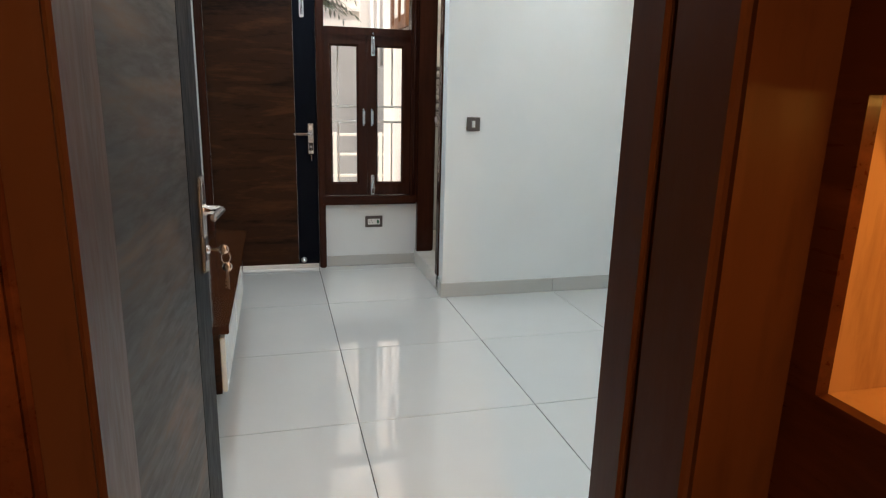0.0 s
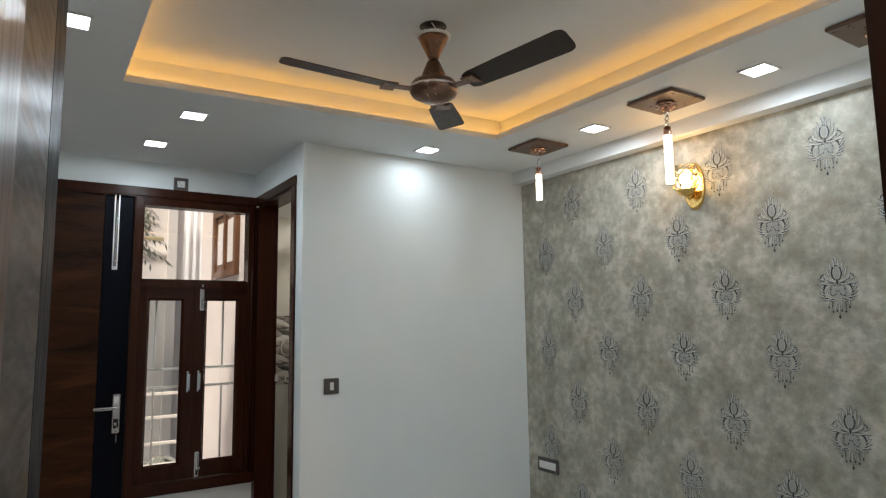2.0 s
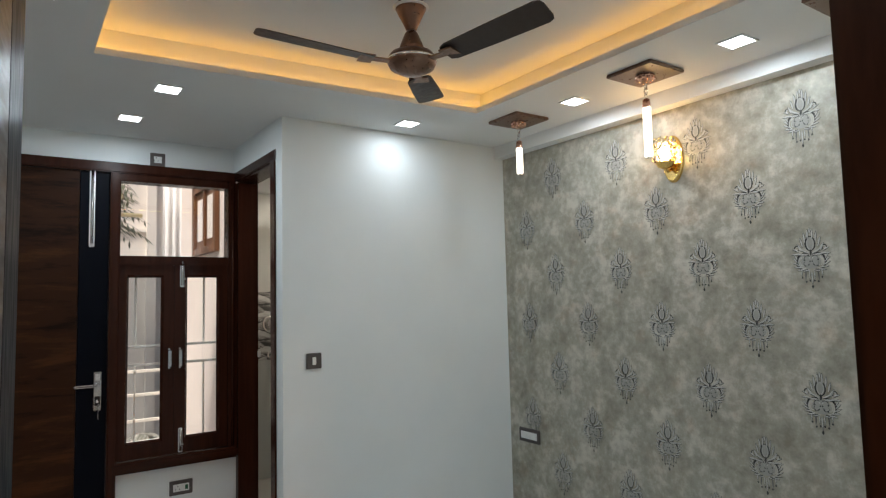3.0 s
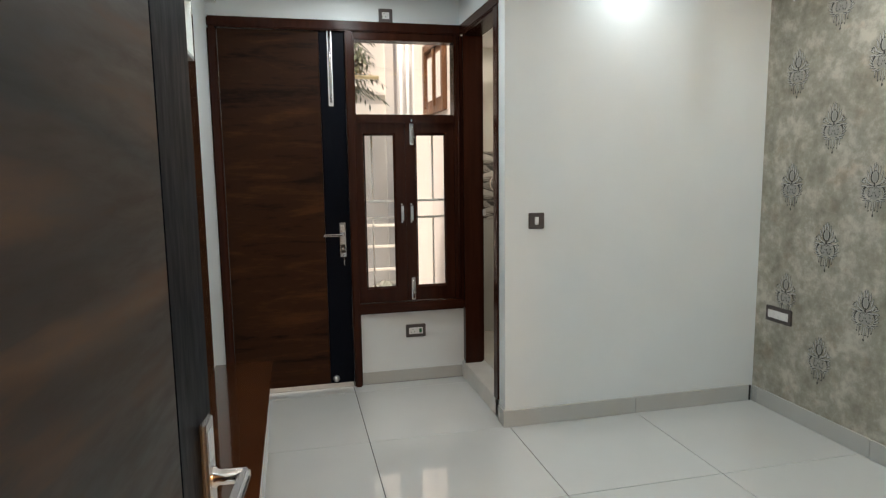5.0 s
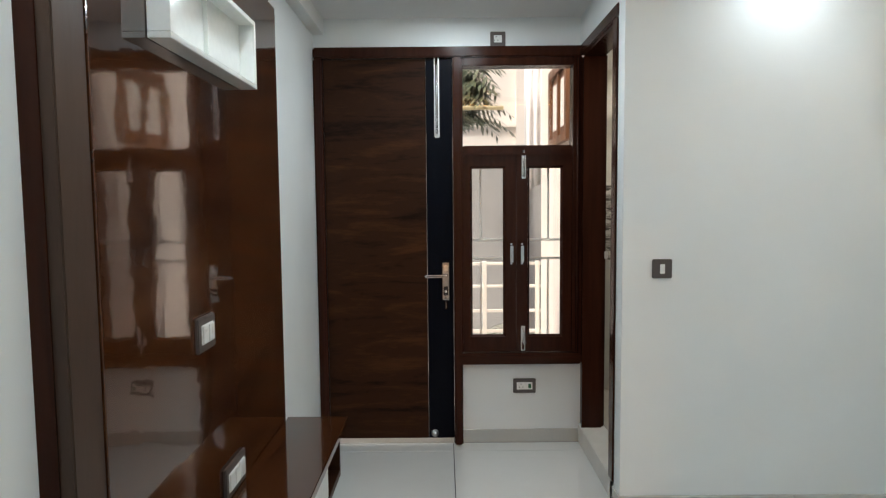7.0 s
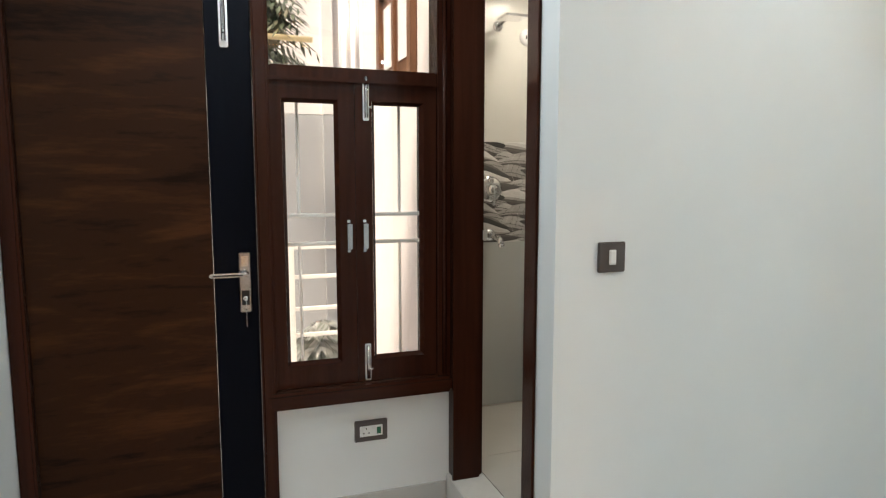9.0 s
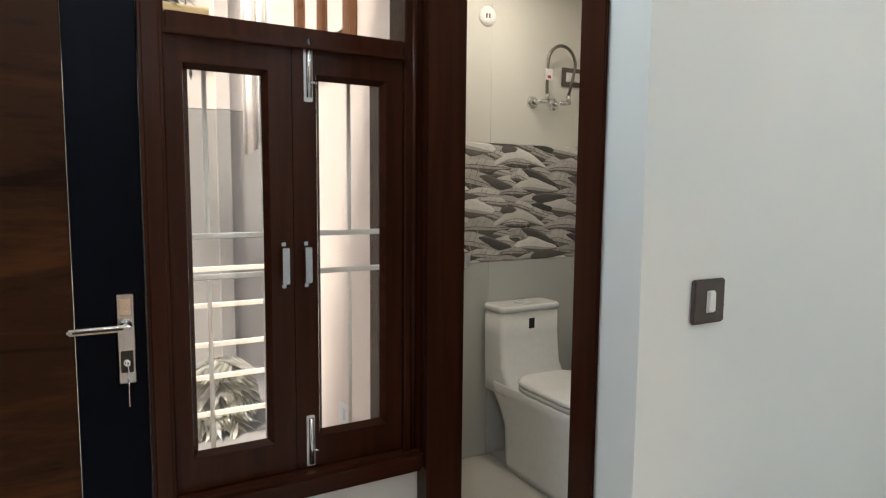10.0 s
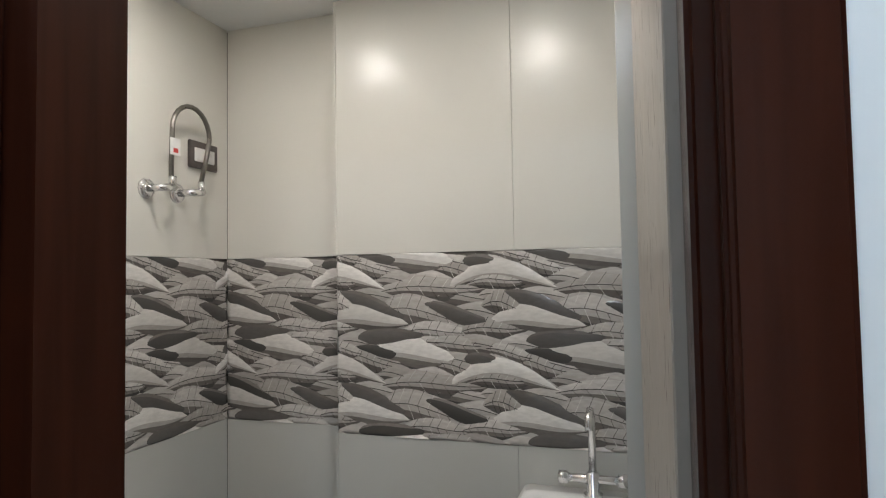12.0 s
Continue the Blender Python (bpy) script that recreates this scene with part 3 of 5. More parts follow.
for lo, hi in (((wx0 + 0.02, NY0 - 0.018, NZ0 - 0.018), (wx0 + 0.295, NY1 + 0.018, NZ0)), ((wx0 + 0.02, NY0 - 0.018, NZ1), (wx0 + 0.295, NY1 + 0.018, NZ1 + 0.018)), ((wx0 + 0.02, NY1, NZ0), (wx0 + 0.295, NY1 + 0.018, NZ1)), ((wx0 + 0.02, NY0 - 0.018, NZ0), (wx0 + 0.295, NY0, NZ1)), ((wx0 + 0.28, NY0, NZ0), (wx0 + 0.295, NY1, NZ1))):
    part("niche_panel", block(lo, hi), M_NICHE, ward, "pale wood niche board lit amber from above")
part("niche_light", block((wx0 + 0.12, 0.46, NZ1 - 0.012), (wx0 + 0.16, 0.72, NZ1 - 0.002)), M_NLED, ward, "amber strip light in the niche")
part("end_post", block((0.412, 0.825, 0), (wx0 - 0.001, 0.9655, 2.53), 0.012, 3), M_POST, ward, "rounded wood-grain end post")
struct("passage_wall_west", block((XL + 0.001, -1.58, 0), (-0.44, 0.899, CEIL)), M_WARD, "brown wood-panelled passage wall", "wall")
struct("architrave", block((-0.4395, 0.9, 0), (-0.346, 0.929, 2.53), 0.01, 3), M_WARD, "brown wood-grain architrave beside the inner doorway", "trim")

# ---- television wall ----
PX = -0.53
tv = thing("television_wall", (-0.58, 3.2, 0.3), "high-gloss brown wood-grain television wall panel", "wall panel")
part("main_panel", block((XL, 2.552, 0.02), (PX, 3.95, 2.27), 0.002, 1), M_PANEL, tv)
part("upper_panel", block((XL, 2.552, 2.2715), (PX, 3.86, 2.448), 0.002, 1), M_PANEL, tv)
part("side_strip", block((XL, 2.445, 0.02), (PX - 0.004, 2.5505, 2.448), 0.003), M_EDGE, tv, "matt brown edge strip")
part("shadow_strip", block((XL, 2.440, 0.02), (PX - 0.032, 2.4445, 2.448)), M_FRAME, tv, "dark brown recessed strip")

shelf = thing("wall_shelf_box", (PX, 3.3, 1.868), "white lacquered shallow open wall box shelf", "wall shelf")
b0, b1, z0, z1, xf, w = 2.80, 3.475, 1.855, 2.080, PX + 0.058, 0.015
part("bottom", block((PX + 0.001, b0, z0), (xf, b1, z0 + w), 0.0015, 1), M_LACQ, shelf)
part("top", block((PX + 0.001, b0, z1 - w), (xf, b1, z1), 0.0015, 1), M_LACQ, shelf)
part("side", block((PX + 0.001, b0, z0 + w), (xf, b0 + w, z1 - w), 0.0015, 1), M_LACQ, shelf)
part("side", block((PX + 0.001, b1 - w, z0 + w), (xf, b1, z1 - w), 0.0015, 1), M_LACQ, shelf)
part("back", block((PX + 0.001, b0 + w, z0 + w), (PX + 0.006, b1 - w, z1 - w)), M_LACQ, shelf)
part("divider", block((PX + 0.0065, 3.14, z0 + w), (PX + 0.02, 3.148, z1 - w)), M_LACQ, shelf)

LZ = 0.538
ledge = thing("tv_console", (-0.43, 3.3, 0.27), "floating brown television console with white drawer fronts", "console")
part("top", block((PX + 0.001, 2.372, LZ - 0.03), (-0.267, 3.985, LZ), 0.003), M_PANEL, ledge, "gloss brown wood top")
part("body", boxes(((PX + 0.001, 2.382, 0.28), (-0.302, 2.400, LZ - 0.0305)), ((PX + 0.001, 3.957, 0.28), (-0.302, 3.975, LZ - 0.0305)), ((PX + 0.001, 2.400, 0.28), (-0.302, 3.957, 0.308)), ((PX + 0.001, 2.400, 0.308), (PX + 0.01, 3.957, LZ - 0.0305)), ((PX + 0.01, 3.62, 0.308), (-0.302, 3.638, LZ - 0.0305))), M_DOOR, ledge)
for y0 in (2.392, 3.0):
    d = part("drawer_front", block((-0.3015, y0, 0.282), (-0.284, y0 + 0.60, LZ - 0.05), 0.003), M_LACQ, ledge, "white lacquered drawer front")
    part("finger_groove", block((-0.2925, y0 + 0.2, LZ - 0.0495), (-0.284, y0 + 0.4, LZ - 0.043), 0.002, 1), M_STEEL, d)


# ---- switches and sockets ----
def wall_plate(at, turn, w, h, label, name="switch_plate", rockers=1, pins=False, category="switch", rim=None):
    """A modular plate facing -y before the turn; at is its centre on the wall."""
    m = pose(*at, 0, 0, turn)
    ob = thing(name, (*at, 0, 0, turn), label, category)

    def put(n, bm, mat, parent=ob, lab=""):
        bm.transform(m)
        return part(n, bm, mat, parent, lab)
    put("frame", block((-w / 2, -0.011, -h / 2), (w / 2, -0.0005, h / 2), 0.003), rim or M_GREY)
    iw, ih = w - 0.042, h - 0.044
    if rockers == 1 and not pins:
        iw = 0.022
    put("insert", block((-iw / 2, -0.0135, -ih / 2), (iw / 2, -0.0112, ih / 2), 0.0008, 1), M_WHITE)
    if pins:
        # Black discs on the face paint the shade inside the pin holes.
        for x, z in ((-iw * 0.22, 0.011), (-iw * 0.22 - 0.011, -0.008), (-iw * 0.22 + 0.011, -0.008)):
            put("pin_hole", lathe([(0.0032, -0.0137), (0.0032, -0.0143)], (x, 0, z), "y", 10), M_DARK)
        put("rocker", block((iw * 0.24, -0.017, -0.014), (iw * 0.42, -0.0137, 0.014), 0.001, 1), M_GREEN if w > 0.1 else M_WHITE)
    else:
        n = max(1, rockers)
        step = iw / n
        for i in range(n):
            x = -iw / 2 + step * (i + 0.5)
            put("rocker", block((x - step * 0.43, -0.018, -ih * 0.44), (x + step * 0.43, -0.0137, ih * 0.44), 0.0015, 1), M_WHITE)
    return ob


wall_plate((1.146, YW, 1.159), 0, 0.089, 0.087, "single white rocker switch in a dark grey frame")
wall_plate((0.641, YD + 0.008, 0.352), 0, 0.137, 0.089, "white socket and switch in a dark grey frame under the window", "socket", pins=True, category="socket")
wall_plate((0.483, YD, 2.416), 0, 0.088, 0.085, "white socket in a dark grey frame above the window", "socket", pins=True, category="socket")
wall_plate((XR, 3.945, 0.577), -90, 0.195, 0.09, "white socket plate in a dark grey frame on wallpaper", "socket", rockers=3, category="socket")
wall_plate((PX, 3.075, 1.10), 90, 0.128, 0.10, "white switch plate in a grey frame on the gloss panel", rockers=2)
wall_plate((PX, 3.28, 0.593), 90, 0.19, 0.105, "white socket plate in a grey frame above the console", "socket", rockers=3, category="socket")


# ---- wallpaper ornaments ----
def petal(bm, x, z, ang, length, width, mat, lift, bend=0.0):
    """A pointed leaf from (x, z), raised like embossing; the paper lies in the plane y-z facing -x."""
    d = Vector((math.cos(ang), math.sin(ang)))
    nrm = Vector((-d.y, d.x))
    left, right, mid = [], [], []
    for i in range(6):
        t = i / 5
        wdt = width * math.sin(math.pi * min(1, t * 0.92 + 0.08)) ** 0.8
        p = Vector((x, z)) + d * length * t + nrm * bend * math.sin(t * math.pi / 2) * length
        left.append(bm.verts.new((-lift, *(p + nrm * wdt / 2))))
        right.append(bm.verts.new((-lift, *(p - nrm * wdt / 2))))
        mid.append(bm.verts.new((-lift - 0.0012, *p)))
    for i in range(5):
        bm.faces.new((left[i], mid[i], mid[i + 1], left[i + 1])).material_index = mat
        bm.faces.new((mid[i], right[i], right[i + 1], mid[i + 1])).material_index = mat


def arc(bm, cx, cz, rx, rz, a0, a1, w, mat, lift, n=14):
    prev = None
    for i in range(n + 1):
        a = a0 + (a1 - a0) * i / n
        c, s = math.cos(a), math.sin(a)
        k = w * (0.45 + 0.55 * math.sin(math.pi * i / n))
        v = [bm.verts.new((-lift, cx + (rx - k / 2) * c, cz + (rz - k / 2) * s)), bm.verts.new((-lift - 0.001, cx + (rx + k / 2) * c, cz + (rz + k / 2) * s))]
        if prev:
            bm.faces.new((prev[0], prev[1], v[1], v[0])).material_index = mat
        prev = v


def ornament_mesh():
    """Damask motif: feathers round a bud, spreading leaves, a lobed bowl and a fringe of drops."""
    bm = bmesh.new()
    q = math.pi
    D, G_, L = 0, 1, 2
    U = 0.00081

    def leaf(s, x, z, deg, ln, wd, bend=0.0, tone=L):
        """A pale leaf with a dark outline; deg counts up from the outward side."""
        a = radians(deg) if s > 0 else q - radians(deg)
        petal(bm, s * x * U, z * U, a, ln * U, wd * 0.86 * U, 3, 0.0006, bend * s)
        petal(bm, s * x * U, (z + 1.5) * U, a, ln * 0.88 * U, wd * 0.56 * U, tone, 0.0016, bend * s)

    def ring(s, x, z, rx, rz, d0, d1, w, tone, lift):
        a0, a1 = (radians(d0), radians(d1)) if s > 0 else (q - radians(d0), q - radians(d1))
        arc(bm, s * x * U, z * U, rx * U, rz * U, a0, a1, w * U, tone, lift)

    # grey grounds of the bowl and the bud
    petal(bm, 0, -62 * U, q / 2, 84 * U, 110 * U, G_, 0.0003)
    petal(bm, 0, 40 * U, q / 2, 72 * U, 46 * U, G_, 0.0003)
    for s in (1, -1):
        for x, z, deg, ln, wd in ((13, 96, 84, 58, 17), (29, 78, 77, 62, 18), (42, 54, 68, 58, 17), (53, 32, 58, 48, 16)):
            leaf(s, x, z, deg, ln, wd, 0.10)
        ring(s, 0, 72, 26, 38, 90, -88, 9, D, 0.0010)
        ring(s, 0, 72, 18, 29, 86, -80, 4, L, 0.0016)
        # leaves spreading from the waist
        for x, z, deg, ln, wd, bend in ((8, 20, 40, 66, 16, -0.22), (12, 12, 22, 84, 17, -0.25), (44, 34, 44, 40, 14, 0.1), (66, 30, 12, 40, 14, 0.25), (72, 16, -12, 36, 13, 0.2), (62, 44, 78, 24, 11, 0.2)):
            leaf(s, x, z, deg, ln, wd, bend)
        ring(s, 74, 50, 13, 13, -150, 130, 6, D, 0.0012)
        ring(s, 74, 50, 7, 7, -120, 160, 4, L, 0.0016)
        # lobes of the bowl
        ring(s, 36, -24, 42, 44, 128, -112, 11, D, 0.0011)
        ring(s, 36, -24, 33, 35, 120, -100, 4, L, 0.0017)
        ring(s, 20, -6, 17, 14, 170, -60, 4, 3, 0.0012)
        ring(s, 26, -34, 15, 13, 60, -200, 4, 3, 0.0012)
        ring(s, 47, -30, 11, 15, 100, -140, 3, L, 0.0016)
        for x, z in ((6, -26), (14, -44), (34, -50), (52, -8), (38, -18), (8, -8)):
            petal(bm, s * x * U, z * U, q / 2, 9 * U, 8 * U, D if x % 4 else L, 0.0012)
        # leaves round the bowl
        for x, z, deg, ln, wd, bend in ((76, -12, 48, 34, 13, 0.15), (75, -28, 32, 40, 14, 0.2), (68, -44, 14, 42, 14, 0.2), (56, -57, -4, 42, 14, 0.2), (38, -67, -14, 44, 14, 0.15), (14, -70, -18, 36, 13, 0.1)):
            leaf(s, x, z, deg, ln, wd, bend)
        # fringe
        for x, ln, tone in ((12, 48, L), (33, 56, 3), (54, 36, L)):
            leaf(s, x, -74 + x * 0.16, -86, ln, 9, 0.0, tone)
            petal(bm, s * x * U, (-74 + x * 0.16 - ln) * U, -q / 2, 12 * U, 10 * U, D, 0.0012)
    leaf(1, 0, 126, 90, 34, 15)
    petal(bm, 0, 40 * U, -q / 2, 34 * U, 12 * U, D, 0.0013)
    leaf(1, 0, -76, -90, 80, 12)
    petal(bm, 0, -148 * U, -q / 2, 20 * U, 13 * U, D, 0.0013)
    me = bpy.data.meshes.new("ornament")
    bm.to_mesh(me)
    bm.free()
    for m in (M_ORN_D, M_ORN_M, M_ORN_L, M_ORN_E):
        me.materials.append(m)
    return me


orn = ornament_mesh()
for j in range(0, 8):
    for i in range(-4, 9):
        y = 2.105 + 0.2575 * i
        z = 0.397 + 0.3085 * j
        if (i + j) % 2 == 0 and 1.10 < y < YW - 0.02 and 0.20 < z < 2.34:
            o = new("ornament", orn)
            o.parent = wall_east
            o.matrix_basis = pose(XR - 0.0005, y, z) @ Matrix.Diagonal((1, 0.93, 1, 1))

# ---- ceiling fan ----
FX, FY = 1.022, 2.83
fan = thing("ceiling_fan", (FX, FY, CT), "brown three-blade ceiling fan hanging in the tray", "ceiling fan")
# Uncut ceiling: a black disc paints the shade inside the open hole.
part("ceiling_hole", lathe([(0.055, CT - 0.0005), (0.055, CT - 0.002)], (FX, FY, 0), "z", 24), M_DARK, fan, "black disc for the shade inside an open hole with loose wires")
for a in (0.0, 2.1, 4.0):
    part("wire", tube([(FX + 0.04 * math.cos(a), FY + 0.04 * math.sin(a), CT - 0.003), (FX + 0.03 * math.cos(a + 0.5), FY + 0.03 * math.sin(a + 0.5), CT - 0.02), (FX + 0.01 * math.cos(a), FY + 0.01 * math.sin(a), CT - 0.045)], 0.003, 6), M_WHITE, fan)
part("canopy", lathe([(0.060, CT - 0.045), (0.062, CT - 0.050), (0.050, CT - 0.075), (0.030, CT - 0.115), (0.022, CT - 0.135), (0.018, CT - 0.14)], (FX, FY, 0)), M_COPPER, fan)
part("canopy_ring", lathe([(0.050, CT - 0.040), (0.071, CT - 0.042), (0.071, CT - 0.048), (0.062, CT - 0.0505)], (FX, FY, 0)), M_WHITE, fan, "white plastic ring")
part("down_rod", tube([(FX, FY, CT - 0.003), (FX, FY, CT - 0.16)], 0.011), M_COPPER, fan)
part("lower_cover", lathe([(0.018, CT - 0.14), (0.028, CT - 0.155), (0.046, CT - 0.20), (0.055, CT - 0.228)], (FX, FY, 0)), M_COPPER, fan)
motor = part("motor", lathe([(0.058, CT - 0.226), (0.085, CT - 0.235), (0.098, CT - 0.255), (0.098, CT - 0.272), (0.088, CT - 0.292), (0.05, CT - 0.312), (0.012, CT - 0.318)], (FX, FY, 0), n=32), M_COPPER, fan)
part("trim_ring", lathe([(0.099, CT - 0.258), (0.1005, CT - 0.262), (0.0995, CT - 0.268)], (FX, FY, 0), n=32), M_CHROME, motor)
for deg in (169, 289, 49):
    a = radians(deg)
    bm = bmesh.new()
    rows = []
    prof = [(0.165, 0.040, -0.002), (0.19, 0.052, 0.0), (0.38, 0.060, 0.018), (0.575, 0.064, 0.037), (0.595, 0.055, 0.039), (0.602, 0.036, 0.040)]
    for r, w, dz in prof:
        tilt = radians(-12)
        rows.append([bm.verts.new((r, sgn * w * math.cos(tilt), CT - 0.268 + dz + sgn * w * math.sin(tilt) + off)) for off in (0, -0.004) for sgn in (1, -1)])
    for u, v in zip(rows, rows[1:]):
        bm.faces.new((u[0], u[1], v[1], v[0]))
        bm.faces.new((u[2], v[2], v[3], u[3]))
        bm.faces.new((u[0], v[0], v[2], u[2]))
        bm.faces.new((u[1], u[3], v[3], v[1]))
    bm.faces.new((rows[0][0], rows[0][2], rows[0][3], rows[0][1]))
    bm.faces.new((rows[-1][0], rows[-1][1], rows[-1][3], rows[-1][2]))
    bm.transform(pose(FX, FY, 0, 0, 0, deg))
    blade = part("blade", bm, M_BLADE, fan, "glossy dark brown blade")
    arm = box(bmesh.new(), (0.08, -0.018, CT - 0.276), (0.21, 0.018, CT - 0.271))
    box(arm, (0.16, -0.04, CT - 0.2765), (0.215, 0.04, CT - 0.2715))
    arm.transform(pose(FX, FY, 0, 0, 0, deg))
    part("blade_arm", arm, M_COPPER, blade)

# ---- downlights ----
for px, py in DOWNLIGHTS:
    d = thing("downlight", (px, py, CEIL), "square white recessed downlight, switched on", "downlight", "downlights in the ceiling")
    part("rim", boxes(((px - 0.062, py - 0.062, CEIL - 0.006), (px + 0.062, py - 0.052, CEIL - 0.0005)), ((px - 0.062, py + 0.052, CEIL - 0.006), (px + 0.062, py + 0.062, CEIL - 0.0005)), ((px - 0.062, py - 0.052, CEIL - 0.006), (px - 0.052, py + 0.052, CEIL - 0.0005)), ((px + 0.052, py - 0.052, CEIL - 0.006), (px + 0.062, py + 0.052, CEIL - 0.0005))), M_WHITE, d)
    part("diffuser", block((px - 0.0518, py - 0.0518, CEIL - 0.005), (px + 0.0518, py + 0.0518, CEIL - 0.001)), M_LED, d, "bright cool white diffuser")
for px, py in [(1.66, 5.38), (1.62, 4.72)]:
    d = thing("downlight", (px, py, 2.375), "square bathroom ceiling downlight, switched on", "downlight", "bathroom downlights")
    part("diffuser", block((px - 0.055, py - 0.055, 2.368), (px + 0.055, py + 0.055, 2.3745)), glow("bath_led", (1.0, 0.90, 0.70), 10.0) if py > 5 else bpy.data.materials["bath_led"], d)


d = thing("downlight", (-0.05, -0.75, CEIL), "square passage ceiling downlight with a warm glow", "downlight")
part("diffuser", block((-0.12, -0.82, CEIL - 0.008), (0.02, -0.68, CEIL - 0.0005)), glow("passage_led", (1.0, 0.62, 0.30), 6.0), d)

# ---- pendants and wall sconce ----
def pendant(y, tube_len):
    px = 2.19
    p = thing("pendant_light", (px, y, CEIL), "rose-gold pendant with a square plate and lit glass tube", "pendant light", "pendants above the wallpaper")
    part("ceiling_plate", block((px - 0.127, y - 0.127, 2.522), (px + 0.127, y + 0.127, CEIL - 0.0005), 0.004), M_CPLATE, p)
    part("rosette", lathe([(0.045, 2.5215), (0.047, 2.512), (0.036, 2.502), (0.018, 2.492), (0.008, 2.486)], (px, y, 0)), M_ROSE, p)
    for i in range(6):
        a = i * math.pi / 3
        petal_ = lathe([(0.004, 2.515), (0.016, 2.508), (0.016, 2.500), (0.004, 2.492)], (px + 0.032 * math.cos(a), y + 0.032 * math.sin(a), 0), n=10)
        part("rosette_petal", petal_, M_ROSE, p)
    for i, zc in enumerate((2.470, 2.447, 2.424)):
        t = i * math.pi / 2
        part("chain_link", tube([(px + 0.009 * math.cos(u) * math.cos(t), y + 0.009 * math.cos(u) * math.sin(t), zc + 0.015 * math.sin(u)) for u in [j * math.pi / 6 for j in range(13)]], 0.0028, 6), M_CHROME, p)
    part("cap", lathe([(0.005, 2.412), (0.017, 2.405), (0.019, 2.372), (0.019, 2.366)], (px, y, 0), n=20), M_ROSE, p)
    tb = part("glass_tube", lathe([(0.019, 2.366), (0.019, 2.366 - tube_len), (0.014, 2.362 - tube_len)], (px, y, 0), n=20), M_TUBE, p, "lit frosted glass tube")
    part("tip", lathe([(0.012, 2.362 - tube_len), (0.012, 2.356 - tube_len), (0.004, 2.352 - tube_len)], (px, y, 0), n=14), M_CHROME, tb)
    return p


for y, ln in ((3.52, 0.150), (2.615, 0.232), (1.71, 0.232)):
    pendant(y, ln)

SY, SZ = 2.755, 2.195
sc = thing("wall_sconce", (XR, SY, SZ), "gold wall sconce with crystal shade, switched on", "wall lamp")
bm = bmesh.new()
ring = []
for i in range(28):
    a = 2 * math.pi * i / 28
    ring.append((0.062 * math.cos(a), 0.125 * math.sin(a)))
lv = [[bm.verts.new((XR - d, SY + u * s, SZ - 0.005 + w * s)) for u, w in ring] for d, s in ((0.001, 1.0), (0.012, 0.98), (0.018, 0.9), (0.019, 0.0001))]
for a, b in zip(lv, lv[1:]):
    for i in range(28):
        bm.faces.new((a[i], a[(i + 1) % 28], b[(i + 1) % 28], b[i]))
part("back_plate", bm, M_GOLD, sc)
part("arm", tube([(XR - 0.019, SY, SZ - 0.06), (XR - 0.05, SY, SZ - 0.075), (XR - 0.075, SY, SZ - 0.055)], 0.008), M_GOLD, sc)
part("cup", lathe([(0.012, SZ - 0.065), (0.035, SZ - 0.055), (0.048, SZ - 0.035), (0.050, SZ - 0.030)], (XR - 0.075, SY, 0)), M_GOLD, sc)
part("bulb", lathe([(0.010, SZ - 0.028), (0.024, SZ - 0.015), (0.030, SZ + 0.02), (0.022, SZ + 0.055), (0.004, SZ + 0.07)], (XR - 0.075, SY, 0), n=14), M_BULB, sc, "lit warm bulb")
for rr, zz, nn in ((0.048, -0.028, 12), (0.054, 0.004, 12), (0.054, 0.036, 12), (0.046, 0.066, 10)):
    for i in range(nn):
        a = 2 * math.pi * (i + (zz > 0) * 0.5) / nn
        c = (XR - 0.078 + rr * math.cos(a), SY + rr * math.sin(a), 0)
        if c[0] < XR - 0.026:
            part("crystal", lathe([(0.002, SZ + zz), (0.013, SZ + zz + 0.010), (0.013, SZ + zz + 0.020), (0.002, SZ + zz + 0.031)], c, n=6), M_CRYSTAL, sc)
area = bpy.data.lights.new("sconce_lamp", "POINT")
area.energy, area.color, area.shadow_soft_size = 3.0, (1.0, 0.55, 0.20), 0.03
new("sconce_lamp", area).matrix_world = pose(XR - 0.16, SY, SZ + 0.05)

# ---- bathroom ----
BX1, BY0, BY1, BCEIL, CX, CY = 2.30, 4.40, 5.742, 2.375, 2.22, 5.28
struct("bath_wall_north", block((1.11, BY1 + 0.012, 0), (2.55, BY1 + 0.16, 2.85)), M_STUCCO, "bathroom outer wall, cream outside", "wall")
struct("bath_wall_east", block((BX1 + 0.012, 4.306, 0), (2.55, BY1 + 0.012, 2.85)), M_GROUT, "bathroom wall under the tiles", "wall")
struct("bath_wall_west", block((1.05, YD + 0.2, 0), (1.11, BY1 + 0.16, 2.85)), M_STUCCO, "cream plastered outer wall of the bathroom", "wall")
struct("bath_jamb_wall", block((1.101, YD + 0.0005, 0), (1.12, YD + 0.2, 2.85)), M_WALL, "wall beside the bathroom frame", "wall")
struct("bath_column", block((CX + 0.012, 4.4095, 0), (BX1 + 0.011, CY, BCEIL)), M_BGROUT, "boxed pipe duct under the tiles", "wall")
struct("bath_wall_south", block((1.78, 4.3055, 0), (BX1, 4.409, BCEIL)), M_GROUT, "bathroom side wall under the tiles", "wall")
struct("bath_ceiling", block((1.11, 4.306, BCEIL), (BX1 + 0.012, BY1 + 0.012, BCEIL + 0.1)), M_CEIL, "plain white bathroom ceiling", "ceiling")
